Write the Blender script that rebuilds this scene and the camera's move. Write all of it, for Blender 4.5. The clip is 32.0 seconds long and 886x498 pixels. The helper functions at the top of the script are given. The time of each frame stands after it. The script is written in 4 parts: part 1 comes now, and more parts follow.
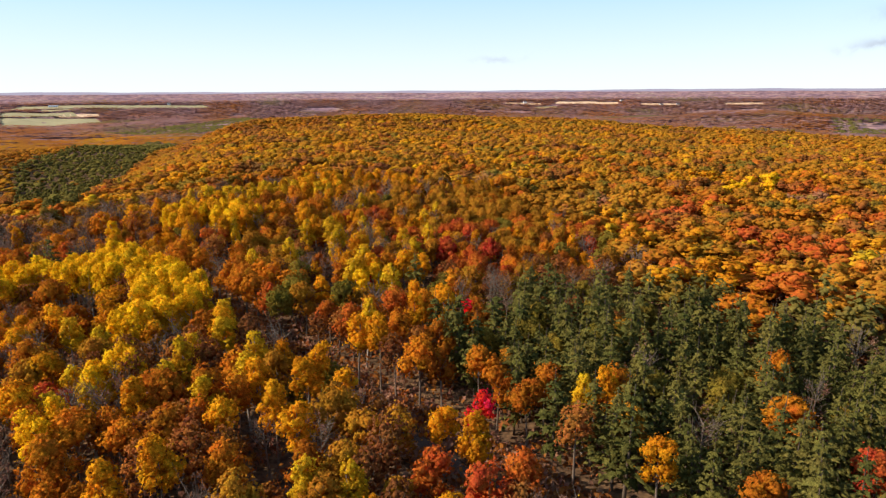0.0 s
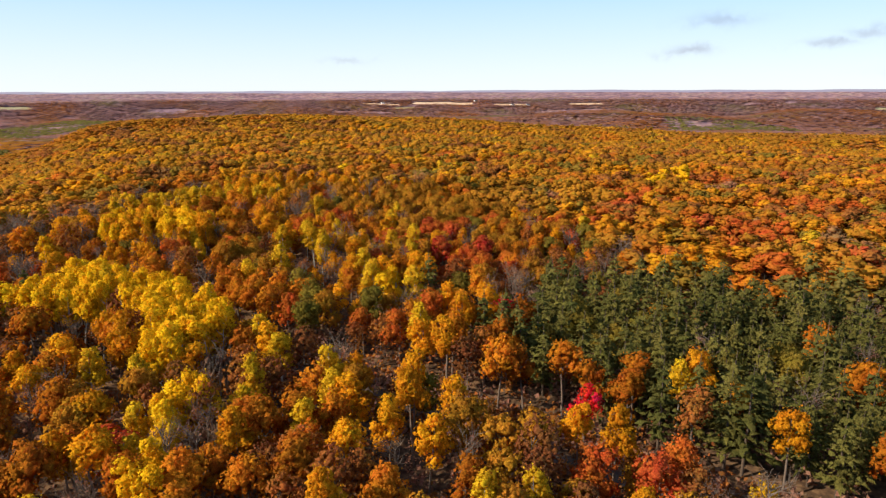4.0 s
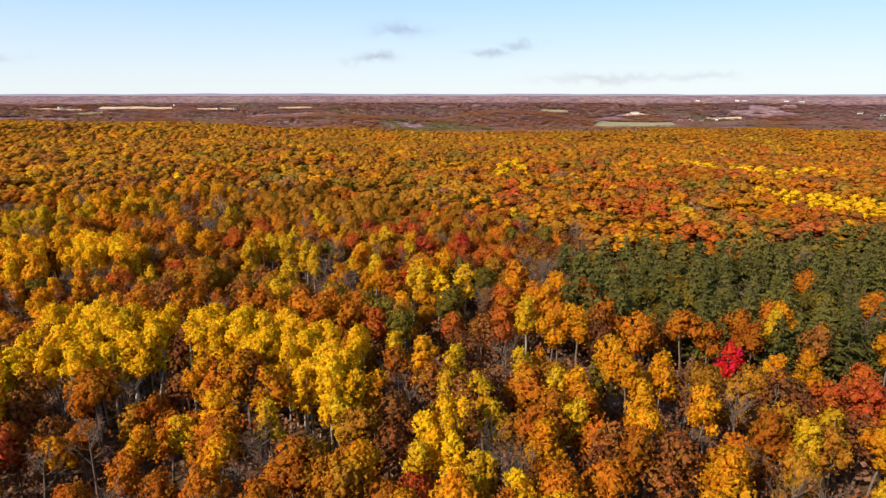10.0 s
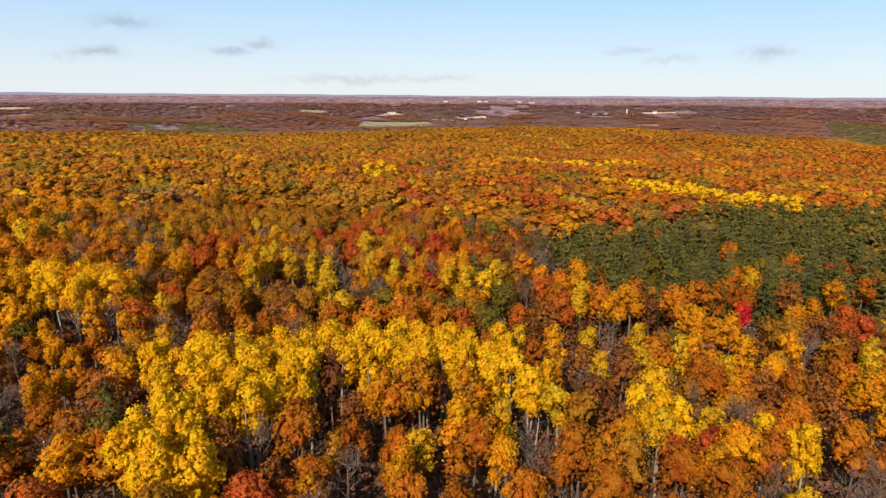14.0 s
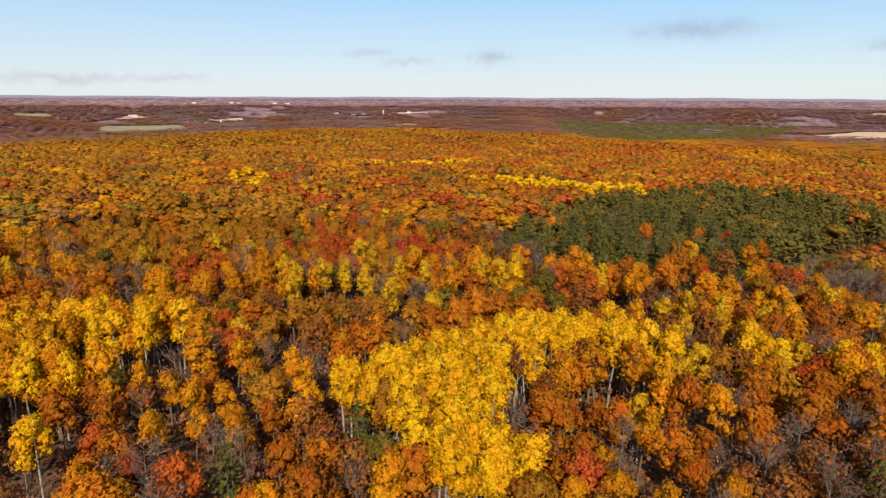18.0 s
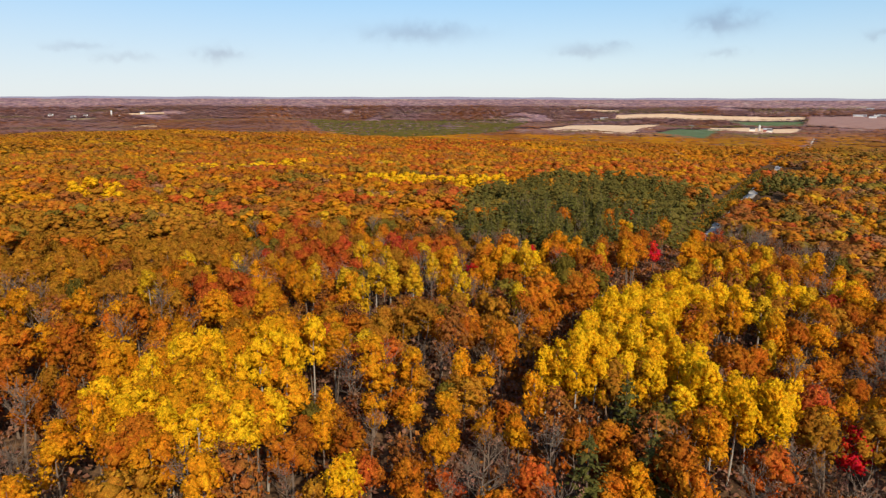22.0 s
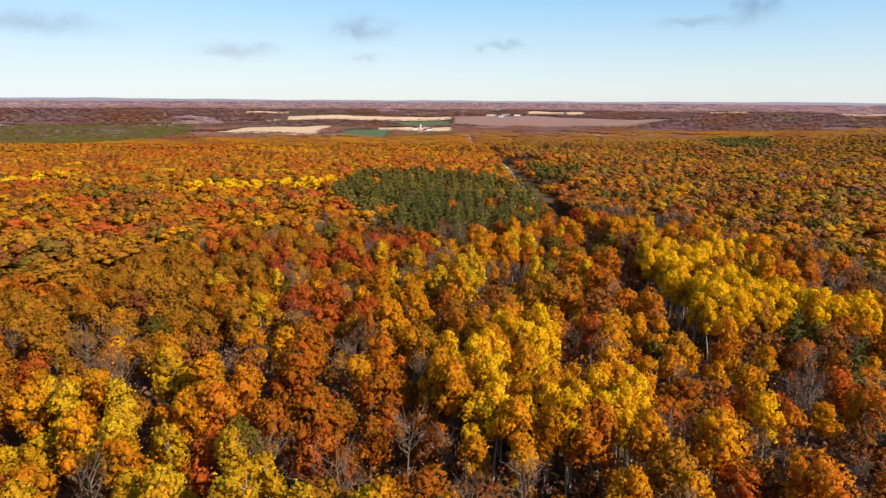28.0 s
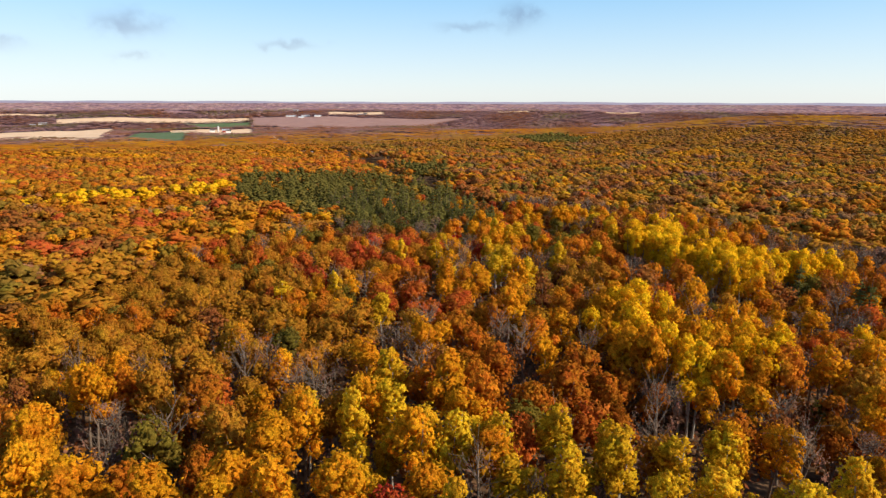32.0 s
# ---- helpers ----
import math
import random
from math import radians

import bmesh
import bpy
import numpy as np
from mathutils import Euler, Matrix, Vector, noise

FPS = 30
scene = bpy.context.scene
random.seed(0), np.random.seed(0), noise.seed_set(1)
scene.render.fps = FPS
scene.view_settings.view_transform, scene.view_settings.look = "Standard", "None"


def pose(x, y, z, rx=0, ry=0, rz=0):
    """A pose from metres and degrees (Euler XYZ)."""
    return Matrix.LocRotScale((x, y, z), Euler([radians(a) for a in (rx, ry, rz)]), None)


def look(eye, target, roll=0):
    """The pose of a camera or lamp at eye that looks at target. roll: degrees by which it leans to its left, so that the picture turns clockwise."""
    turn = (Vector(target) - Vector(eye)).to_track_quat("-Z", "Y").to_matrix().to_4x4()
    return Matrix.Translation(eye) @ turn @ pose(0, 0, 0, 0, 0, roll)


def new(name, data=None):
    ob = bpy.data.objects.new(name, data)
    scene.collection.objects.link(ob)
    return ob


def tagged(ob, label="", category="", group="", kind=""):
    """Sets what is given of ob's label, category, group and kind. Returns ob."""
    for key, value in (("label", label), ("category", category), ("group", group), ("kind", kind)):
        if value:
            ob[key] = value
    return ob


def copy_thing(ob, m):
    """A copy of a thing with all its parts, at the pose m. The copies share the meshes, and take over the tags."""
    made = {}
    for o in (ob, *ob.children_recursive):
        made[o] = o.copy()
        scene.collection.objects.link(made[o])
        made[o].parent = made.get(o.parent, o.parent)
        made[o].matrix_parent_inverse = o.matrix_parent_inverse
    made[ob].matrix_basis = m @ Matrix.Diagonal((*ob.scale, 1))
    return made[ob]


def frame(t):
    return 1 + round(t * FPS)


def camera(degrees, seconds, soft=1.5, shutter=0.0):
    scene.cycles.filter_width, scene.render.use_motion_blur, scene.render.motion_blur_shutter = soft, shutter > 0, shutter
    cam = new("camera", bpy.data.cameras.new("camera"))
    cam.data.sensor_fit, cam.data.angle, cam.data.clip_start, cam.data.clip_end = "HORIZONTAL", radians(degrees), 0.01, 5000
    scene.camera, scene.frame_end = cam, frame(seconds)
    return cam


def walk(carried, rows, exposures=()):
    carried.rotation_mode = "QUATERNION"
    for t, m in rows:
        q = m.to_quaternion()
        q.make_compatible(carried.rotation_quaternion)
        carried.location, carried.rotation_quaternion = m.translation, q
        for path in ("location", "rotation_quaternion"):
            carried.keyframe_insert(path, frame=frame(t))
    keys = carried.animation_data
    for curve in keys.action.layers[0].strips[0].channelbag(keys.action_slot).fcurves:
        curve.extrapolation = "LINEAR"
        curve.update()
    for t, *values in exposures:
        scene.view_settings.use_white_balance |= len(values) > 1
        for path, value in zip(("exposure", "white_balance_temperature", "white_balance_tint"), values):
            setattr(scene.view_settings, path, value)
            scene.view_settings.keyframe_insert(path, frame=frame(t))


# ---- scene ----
cam = camera(69.05, 32.0, soft=1.35)
# seconds, x, y, z, yaw, pitch, roll: a wide orbit at a steady height
FLIGHT = [
    (0.0, 0.00, 0.00, 170.00, -2.16, -13.82, 0.31),
    (1.0, -8.29, 1.51, 169.75, -4.96, -13.81, 0.32),
    (2.0, -17.29, 3.48, 169.49, -8.05, -13.81, 0.24),
    (3.0, -26.92, 5.89, 169.25, -11.39, -13.80, 0.17),
    (4.0, -37.06, 8.80, 169.01, -14.95, -13.80, 0.17),
    (5.0, -47.56, 12.39, 168.78, -18.70, -13.81, 0.20),
    (6.0, -58.28, 16.90, 168.56, -22.67, -13.78, 0.15),
    (7.0, -69.17, 22.41, 168.28, -26.86, -13.71, 0.05),
    (8.0, -80.17, 29.00, 167.92, -31.27, -13.64, -0.03),
    (9.0, -91.12, 36.77, 167.52, -35.94, -13.55, -0.03),
    (10.0, -101.85, 45.65, 167.18, -40.83, -13.50, -0.01),
    (11.0, -112.38, 55.47, 166.98, -45.93, -13.50, -0.07),
    (12.0, -122.93, 66.18, 167.08, -51.25, -13.49, -0.21),
    (13.0, -133.65, 77.84, 167.51, -56.78, -13.45, -0.32),
    (14.0, -144.25, 90.43, 168.12, -62.41, -13.41, -0.34),
    (15.0, -153.96, 103.85, 168.70, -68.00, -13.40, -0.30),
    (16.0, -161.95, 118.16, 169.16, -73.43, -13.37, -0.27),
    (17.0, -167.70, 133.55, 169.45, -78.74, -13.30, -0.27),
    (18.0, -171.08, 150.04, 169.47, -84.12, -13.25, -0.27),
    (19.0, -172.38, 167.52, 169.25, -89.79, -13.28, -0.22),
    (20.0, -171.91, 185.50, 168.97, -95.67, -13.33, -0.15),
    (21.0, -169.84, 202.88, 168.77, -101.37, -13.30, -0.13),
    (22.0, -166.52, 218.96, 168.58, -106.66, -13.24, -0.15),
    (23.0, -162.26, 233.80, 168.33, -111.63, -13.21, -0.18),
    (24.0, -156.89, 247.73, 168.08, -116.49, -13.16, -0.23),
    (25.0, -150.30, 261.35, 167.88, -121.40, -13.10, -0.27),
    (26.0, -142.77, 274.72, 167.74, -126.35, -13.06, -0.31),
    (27.0, -134.46, 287.70, 167.62, -131.23, -13.02, -0.34),
    (28.0, -125.24, 300.01, 167.52, -135.99, -12.96, -0.36),
    (29.0, -115.21, 311.37, 167.39, -140.64, -12.90, -0.34),
    (30.0, -104.58, 321.59, 167.22, -145.19, -12.87, -0.29),
    (31.0, -93.32, 330.59, 167.04, -149.63, -12.84, -0.23),
    (32.0, -81.41, 338.35, 166.83, -154.03, -12.83, -0.22),
    ]
walk(cam, [(t, pose(x, y, z, 90 + p, r, w)) for t, x, y, z, w, p, r in FLIGHT],
     [(0, 0.5), (5, 0.42), (9, 0.35), (14, 0.22), (20, 0.12), (26, 0.2), (32, 0.34)])

# ---- sky and sun ----
SUN_EL, SUN_AZ = 34.0, 264.0     # degrees; azimuth clockwise from +y
world = bpy.data.worlds.new("sky")
scene.world = world
world.use_nodes = True
wt = world.node_tree
wt.nodes.clear()
sky = wt.nodes.new("ShaderNodeTexSky")
sky.sky_type = "NISHITA"
sky.sun_disc = False
sky.sun_elevation, sky.sun_rotation = radians(SUN_EL), radians(SUN_AZ)
sky.altitude, sky.air_density, sky.dust_density, sky.ozone_density = 300, 1.0, 0.6, 1.0
bg = wt.nodes.new("ShaderNodeBackground")
bg.inputs["Strength"].default_value = 0.13
wo = wt.nodes.new("ShaderNodeOutputWorld")


def wnode(kind, **set_to):
    n = wt.nodes.new(kind)
    for key, value in set_to.items():
        if key == "operation":
            n.operation = value
    return n


def wmath(op, a, b=None, c=None):
    n = wnode("ShaderNodeMath", operation=op)
    for i, v in enumerate((a, b, c)):
        if v is None:
            continue
        if isinstance(v, (int, float)):
            n.inputs[i].default_value = v
        else:
            wt.links.new(v, n.inputs[i])
    return n.outputs[0]


# thin clouds low in the sky: azimuth and height in degrees, half width, half height, density
CLOUDS = [
    (37.2, 5.3, 2.2, 0.45, 0.8), (35.0, 3.0, 1.4, 0.35, 1.0), (44.5, 3.3, 1.5, 0.3, 0.9), (47.3, 4.0, 1.3, 0.35, 0.8), (54.5, 1.3, 4.5, 0.35, 0.6),
    (6.7, 2.5, 1.6, 0.25, 0.5), (62.0, 1.4, 2.5, 0.25, 0.4), (80.9, 2.9, 2.0, 0.3, 0.4), (88.2, 3.4, 1.4, 0.5, 0.8), (104.5, 5.3, 4.2, 0.7, 0.8),
    (118.9, 3.9, 2.4, 0.45, 0.7), (129.1, 5.8, 2.2, 0.8, 1.0), (160.3, 7.1, 1.4, 0.9, 1.0), (141.0, 4.6, 1.8, 0.3, 0.7), (129.5, 3.5, 1.0, 0.3, 0.5),
    (155.9, 6.2, 2.4, 0.3, 0.7), (78.1, 3.7, 1.6, 0.3, 0.5),
    ]
way = wnode("ShaderNodeTexCoord").outputs["Generated"]
rag = wnode("ShaderNodeTexNoise")
rag.inputs["Scale"].default_value, rag.inputs["Detail"].default_value = 42, 6
wt.links.new(way, rag.inputs["Vector"])
xyz = wnode("ShaderNodeSeparateXYZ")
wt.links.new(way, xyz.inputs[0])
tear = wmath("SUBTRACT", rag.outputs["Fac"], 0.5)
azim = wmath("MULTIPLY", wmath("ARCTAN2", xyz.outputs[0], xyz.outputs[1]), 180 / math.pi)
high = wmath("MULTIPLY", wmath("ARCSINE", xyz.outputs[2]), 180 / math.pi)
azim = wmath("MULTIPLY_ADD", tear, 5.0, azim)
high = wmath("MULTIPLY_ADD", tear, 1.6, high)
cover = 0.0
for ca, ce, cw, ch, cd in CLOUDS:
    du = wmath("MULTIPLY", wmath("SUBTRACT", azim, ca), 1 / cw)
    dv = wmath("MULTIPLY", wmath("SUBTRACT", high, ce), 1 / ch)
    r2 = wmath("ADD", wmath("MULTIPLY", du, du), wmath("MULTIPLY", dv, dv))
    cover = wmath("MULTIPLY_ADD", wmath("POWER", 2.718, wmath("MULTIPLY", r2, -1.0)), cd, cover)
cover = wmath("MINIMUM", cover, 1.0)
# pale haze towards the skyline
blue = wnode("ShaderNodeMixRGB")      # paler towards the north, deeper towards the south
blue.inputs[1].default_value, blue.inputs[2].default_value = (1.6, 4.0, 6.5, 1), (2.6, 4.35, 6.5, 1)
wt.links.new(wmath("MULTIPLY_ADD", xyz.outputs[1], 0.5, 0.5), blue.inputs[0])
band = wnode("ShaderNodeMixRGB")
wt.links.new(blue.outputs[0], band.inputs[2])
band.inputs[1].default_value = (5.4, 5.85, 6.1, 1)
wt.links.new(wmath("MINIMUM", wmath("MULTIPLY", wmath("MAXIMUM", xyz.outputs[2], 0.0), 6.2), 1.0), band.inputs[0])
thick = wmath("MULTIPLY", xyz.outputs[2], 2.6)
low = wmath("POWER", 2.718, wmath("MULTIPLY", wmath("MULTIPLY", thick, thick), -1.0))
haze = wnode("ShaderNodeMixRGB")
south = wmath("MULTIPLY_ADD", wmath("MAXIMUM", wmath("MULTIPLY", xyz.outputs[1], -1.0), 0.0), -0.2, 0.88)     # clearer sky to the south
wt.links.new(wmath("MULTIPLY", low, south), haze.inputs[0])
wt.links.new(sky.outputs[0], haze.inputs[1])
wt.links.new(band.outputs[0], haze.inputs[2])
veil = wnode("ShaderNodeMixRGB")
veil.blend_type = "MULTIPLY"
veil.inputs[2].default_value = (0.66, 0.62, 0.66, 1)
wt.links.new(wmath("MULTIPLY", cover, 0.8), veil.inputs[0])
wt.links.new(haze.outputs[0], veil.inputs[1])
wt.links.new(veil.outputs[0], bg.inputs["Color"])
wt.links.new(bg.outputs[0], wo.inputs["Surface"])

sun = new("sun", bpy.data.lights.new("sun", "SUN"))
sun.data.energy, sun.data.angle, sun.data.color = 4.5, radians(0.6), (1.0, 0.86, 0.68)
sa, se = radians(SUN_AZ), radians(SUN_EL)
sun_dir = Vector((math.sin(sa) * math.cos(se), math.cos(sa) * math.cos(se), math.sin(se)))
sun.matrix_world = look(sun_dir * 100 + Vector((0, 0, 200)), Vector((0, 0, 200)))

# ---- materials ----
def nodes(name):
    m = bpy.data.materials.new(name)
    m.use_nodes = True
    t = m.node_tree
    t.nodes.clear()
    return m, t, t.nodes.new, t.links.new


def leaf_material(name, dark, light, through_part=0.35, source="object", spread=0.3):
    """Leaves: a tint of their own for each tree, a little change from spray to spray, light shining through."""
    m, t, nn, ln = nodes(name)
    if source == "object":
        pick = nn("ShaderNodeObjectInfo").outputs["Random"]
    else:
        at = nn("ShaderNodeAttribute")
        at.attribute_name = "tint"
        pick = at.outputs["Fac"]
    mix = nn("ShaderNodeMixRGB")
    mix.inputs[1].default_value, mix.inputs[2].default_value = (*dark, 1), (*light, 1)
    if source == "object":
        ln(pick, mix.inputs[0])
    else:
        ln(at.outputs["Color"], mix.inputs[1]), ln(at.outputs["Color"], mix.inputs[2])
    geo = nn("ShaderNodeNewGeometry")
    span = nn("ShaderNodeMapRange")
    span.inputs[3].default_value, span.inputs[4].default_value = 1 - spread * 0.6, 1 + spread * 0.5
    ln(geo.outputs["Random Per Island"], span.inputs[0])
    tex = nn("ShaderNodeTexNoise")
    tex.inputs["Scale"].default_value, tex.inputs["Detail"].default_value = 0.45, 3
    ln(geo.outputs["Position"], tex.inputs["Vector"])
    hue = nn("ShaderNodeHueSaturation")
    shift = nn("ShaderNodeMapRange")
    shift.inputs[1].default_value, shift.inputs[2].default_value = 0.3, 0.7
    shift.inputs[3].default_value, shift.inputs[4].default_value = 0.485, 0.515
    ln(tex.outputs["Fac"], shift.inputs[0])
    ln(shift.outputs[0], hue.inputs["Hue"])
    ln(mix.outputs[0], hue.inputs["Color"])
    fine = nn("ShaderNodeTexNoise")
    fine.inputs["Scale"].default_value, fine.inputs["Detail"].default_value = (3.4 if source == "object" else 1.6), 3
    ln(geo.outputs["Position"], fine.inputs["Vector"])
    dapple = nn("ShaderNodeMapRange")
    dapple.inputs[1].default_value, dapple.inputs[2].default_value = 0.3, 0.7
    dapple.inputs[3].default_value, dapple.inputs[4].default_value = (0.7 if source == "object" else 0.82), (1.25 if source == "object" else 1.12)
    ln(fine.outputs["Fac"], dapple.inputs[0])
    fleck = nn("ShaderNodeTexNoise")
    fleck.inputs["Scale"].default_value, fleck.inputs["Detail"].default_value = (8.0 if source == "object" else 3.6), 2
    ln(geo.outputs["Position"], fleck.inputs["Vector"])
    speck = nn("ShaderNodeMapRange")
    speck.inputs[1].default_value, speck.inputs[2].default_value = 0.32, 0.68
    speck.inputs[3].default_value, speck.inputs[4].default_value = (0.66 if source == "object" else 0.82), (1.36 if source == "object" else 1.18)
    ln(fleck.outputs["Fac"], speck.inputs[0])
    grain = nn("ShaderNodeMath")
    grain.operation = "MULTIPLY"
    ln(dapple.outputs[0], grain.inputs[0]), ln(speck.outputs[0], grain.inputs[1])
    both = nn("ShaderNodeMath")
    both.operation = "MULTIPLY"
    ln(span.outputs[0], both.inputs[0]), ln(grain.outputs[0], both.inputs[1])
    ln(both.outputs[0], hue.inputs["Value"])
    rough = nn("ShaderNodeBump")
    rough.inputs["Strength"].default_value, rough.inputs["Distance"].default_value = 0.7, 0.2
    ln(fleck.outputs["Fac"], rough.inputs["Height"])
    d, tr, mx = nn("ShaderNodeBsdfDiffuse"), nn("ShaderNodeBsdfTranslucent"), nn("ShaderNodeMixShader")
    mx.inputs[0].default_value = through_part
    ln(rough.outputs[0], d.inputs["Normal"])
    ln(hue.outputs[0], d.inputs[0]), ln(hue.outputs[0], tr.inputs[0])
    ln(d.outputs[0], mx.inputs[1]), ln(tr.outputs[0], mx.inputs[2])
    ln(mx.outputs[0], nn("ShaderNodeOutputMaterial").inputs[0])
    return m


def plain_material(name, a, b, scale=2.0, rough=0.9, bump=0.3, metal=0.0):
    """A rough surface that wanders between two colours at two scales, with fine relief."""
    m, t, nn, ln = nodes(name)
    geo = nn("ShaderNodeTexCoord")
    n1, n2, mul, mix = nn("ShaderNodeTexNoise"), nn("ShaderNodeTexNoise"), nn("ShaderNodeMath"), nn("ShaderNodeMixRGB")
    n1.inputs["Scale"].default_value, n2.inputs["Scale"].default_value = scale, scale * 9
    n1.inputs["Detail"].default_value = n2.inputs["Detail"].default_value = 4
    ln(geo.outputs["Object"], n1.inputs["Vector"]), ln(geo.outputs["Object"], n2.inputs["Vector"])
    mul.operation = "ADD"
    ln(n1.outputs["Fac"], mul.inputs[0]), ln(n2.outputs["Fac"], mul.inputs[1])
    rng = nn("ShaderNodeMapRange")
    rng.inputs[1].default_value, rng.inputs[2].default_value = 0.7, 1.3
    ln(mul.outputs[0], rng.inputs[0]), ln(rng.outputs[0], mix.inputs[0])
    mix.inputs[1].default_value, mix.inputs[2].default_value = (*a, 1), (*b, 1)
    bs, bp = nn("ShaderNodeBsdfPrincipled"), nn("ShaderNodeBump")
    bs.inputs["Roughness"].default_value, bs.inputs["Metallic"].default_value = rough, metal
    bs.inputs["Specular IOR Level"].default_value = 0.2
    bp.inputs["Strength"].default_value = bump
    ln(n2.outputs["Fac"], bp.inputs["Height"]), ln(bp.outputs[0], bs.inputs["Normal"])
    ln(mix.outputs[0], bs.inputs["Base Color"])
    ln(bs.outputs[0], nn("ShaderNodeOutputMaterial").inputs[0])
    return m


# kind: dark and light end of the leaf colour, share of light that shines through
LEAVES = {
    "aspen": ((0.84, 0.454, 0.012), (0.94, 0.569, 0.018), 0.38),
    "golden": ((0.59, 0.236, 0.012), (0.86, 0.381, 0.016), 0.38),
    "lime": ((0.62, 0.347, 0.016), (0.78, 0.473, 0.022), 0.38),
    "orange": ((0.4, 0.121, 0.014), (0.69, 0.236, 0.018), 0.36),
    "ember": ((0.47, 0.0965, 0.02), (0.6, 0.154, 0.024), 0.35),
    "rust": ((0.22, 0.0772, 0.028), (0.43, 0.154, 0.034), 0.33),
    "olive": ((0.385, 0.166, 0.018), (0.56, 0.251, 0.024), 0.35),
    "green": ((0.17, 0.13, 0.022), (0.29, 0.203, 0.03), 0.38),
    "red": ((0.50, 0.075, 0.028), (0.64, 0.13, 0.032), 0.39),
    "crimson": ((0.70, 0.012, 0.02), (0.78, 0.03, 0.03), 0.39),
    "pine": ((0.10, 0.098, 0.026), (0.195, 0.165, 0.04), 0.24),
    # mauve: bare woods far off, the tint of haze put into their colour
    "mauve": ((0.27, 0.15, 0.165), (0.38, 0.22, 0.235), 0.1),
    "bare": ((0.24, 0.121, 0.075), (0.36, 0.183, 0.115), 0.3),
}
leaf_mat = {k: leaf_material("leaves_" + k, a, b, p) for k, (a, b, p) in LEAVES.items()}
wood_mat = leaf_material("woods", (0.5, 0.2, 0.03), (0.5, 0.2, 0.03), 0.27, "attribute", 0.2)
bark_grey = plain_material("bark_grey", (0.11, 0.078, 0.055), (0.24, 0.18, 0.135), 3.0)
bark_pale = plain_material("bark_pale", (0.24, 0.21, 0.17), (0.44, 0.40, 0.34), 3.0)
bark_brown = plain_material("bark_brown", (0.07, 0.05, 0.035), (0.14, 0.10, 0.07), 3.0)


def ground_material():
    """Leaf litter near by; far off, bare woods, stubble and pasture in large uneven patches, tinted mauve for haze."""
    m, t, nn, ln = nodes("forest_floor")
    geo = nn("ShaderNodeNewGeometry")

    def tex(scale, detail=5):
        n = nn("ShaderNodeTexNoise")
        n.inputs["Scale"].default_value, n.inputs["Detail"].default_value = scale, detail
        ln(geo.outputs["Position"], n.inputs["Vector"])
        return n.outputs["Fac"]

    def ramp(fac, *stops):
        r = nn("ShaderNodeValToRGB")
        while len(r.color_ramp.elements) < len(stops):
            r.color_ramp.elements.new(0.5)
        for e, (p, c) in zip(r.color_ramp.elements, stops):
            e.position, e.color = p, (*c, 1)
        ln(fac, r.inputs[0])
        return r.outputs[0]
    litter = ramp(tex(0.8), (0.35, (0.07, 0.043, 0.028)), (0.5, (0.125, 0.076, 0.044)), (0.65, (0.21, 0.125, 0.066)))
    # far colours have haze mixed in: greyed and pushed towards mauve
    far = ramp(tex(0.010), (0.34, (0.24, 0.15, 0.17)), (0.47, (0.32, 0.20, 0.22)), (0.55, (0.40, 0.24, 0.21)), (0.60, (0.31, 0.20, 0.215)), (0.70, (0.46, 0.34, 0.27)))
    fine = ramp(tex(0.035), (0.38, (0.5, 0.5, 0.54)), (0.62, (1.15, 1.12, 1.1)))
    mul = nn("ShaderNodeMixRGB")
    mul.blend_type, mul.inputs[0].default_value = "MULTIPLY", 1
    ln(far, mul.inputs[1]), ln(fine, mul.inputs[2])
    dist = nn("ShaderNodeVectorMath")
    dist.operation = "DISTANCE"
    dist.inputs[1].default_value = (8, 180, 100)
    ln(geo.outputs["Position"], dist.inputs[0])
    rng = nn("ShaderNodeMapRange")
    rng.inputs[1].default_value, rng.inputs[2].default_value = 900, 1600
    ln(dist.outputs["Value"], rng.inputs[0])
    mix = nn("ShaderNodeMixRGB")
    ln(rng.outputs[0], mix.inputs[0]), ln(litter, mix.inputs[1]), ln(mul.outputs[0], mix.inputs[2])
    bs = nn("ShaderNodeBsdfDiffuse")
    ln(mix.outputs[0], bs.inputs[0])
    ln(bs.outputs[0], nn("ShaderNodeOutputMaterial").inputs[0])
    return m


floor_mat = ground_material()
gravel_mat = plain_material("gravel", (0.54, 0.50, 0.44), (0.72, 0.68, 0.61), 0.8)

# leaf litter, its colour also lowered for the shade between the trees
track_mat = plain_material("leafy_track", (0.05, 0.032, 0.022), (0.13, 0.085, 0.055), 0.5)

# ---- lie of the land ----
MID = (8.0, 180.0)      # the flight circles round this spot
RIM = 4780.0


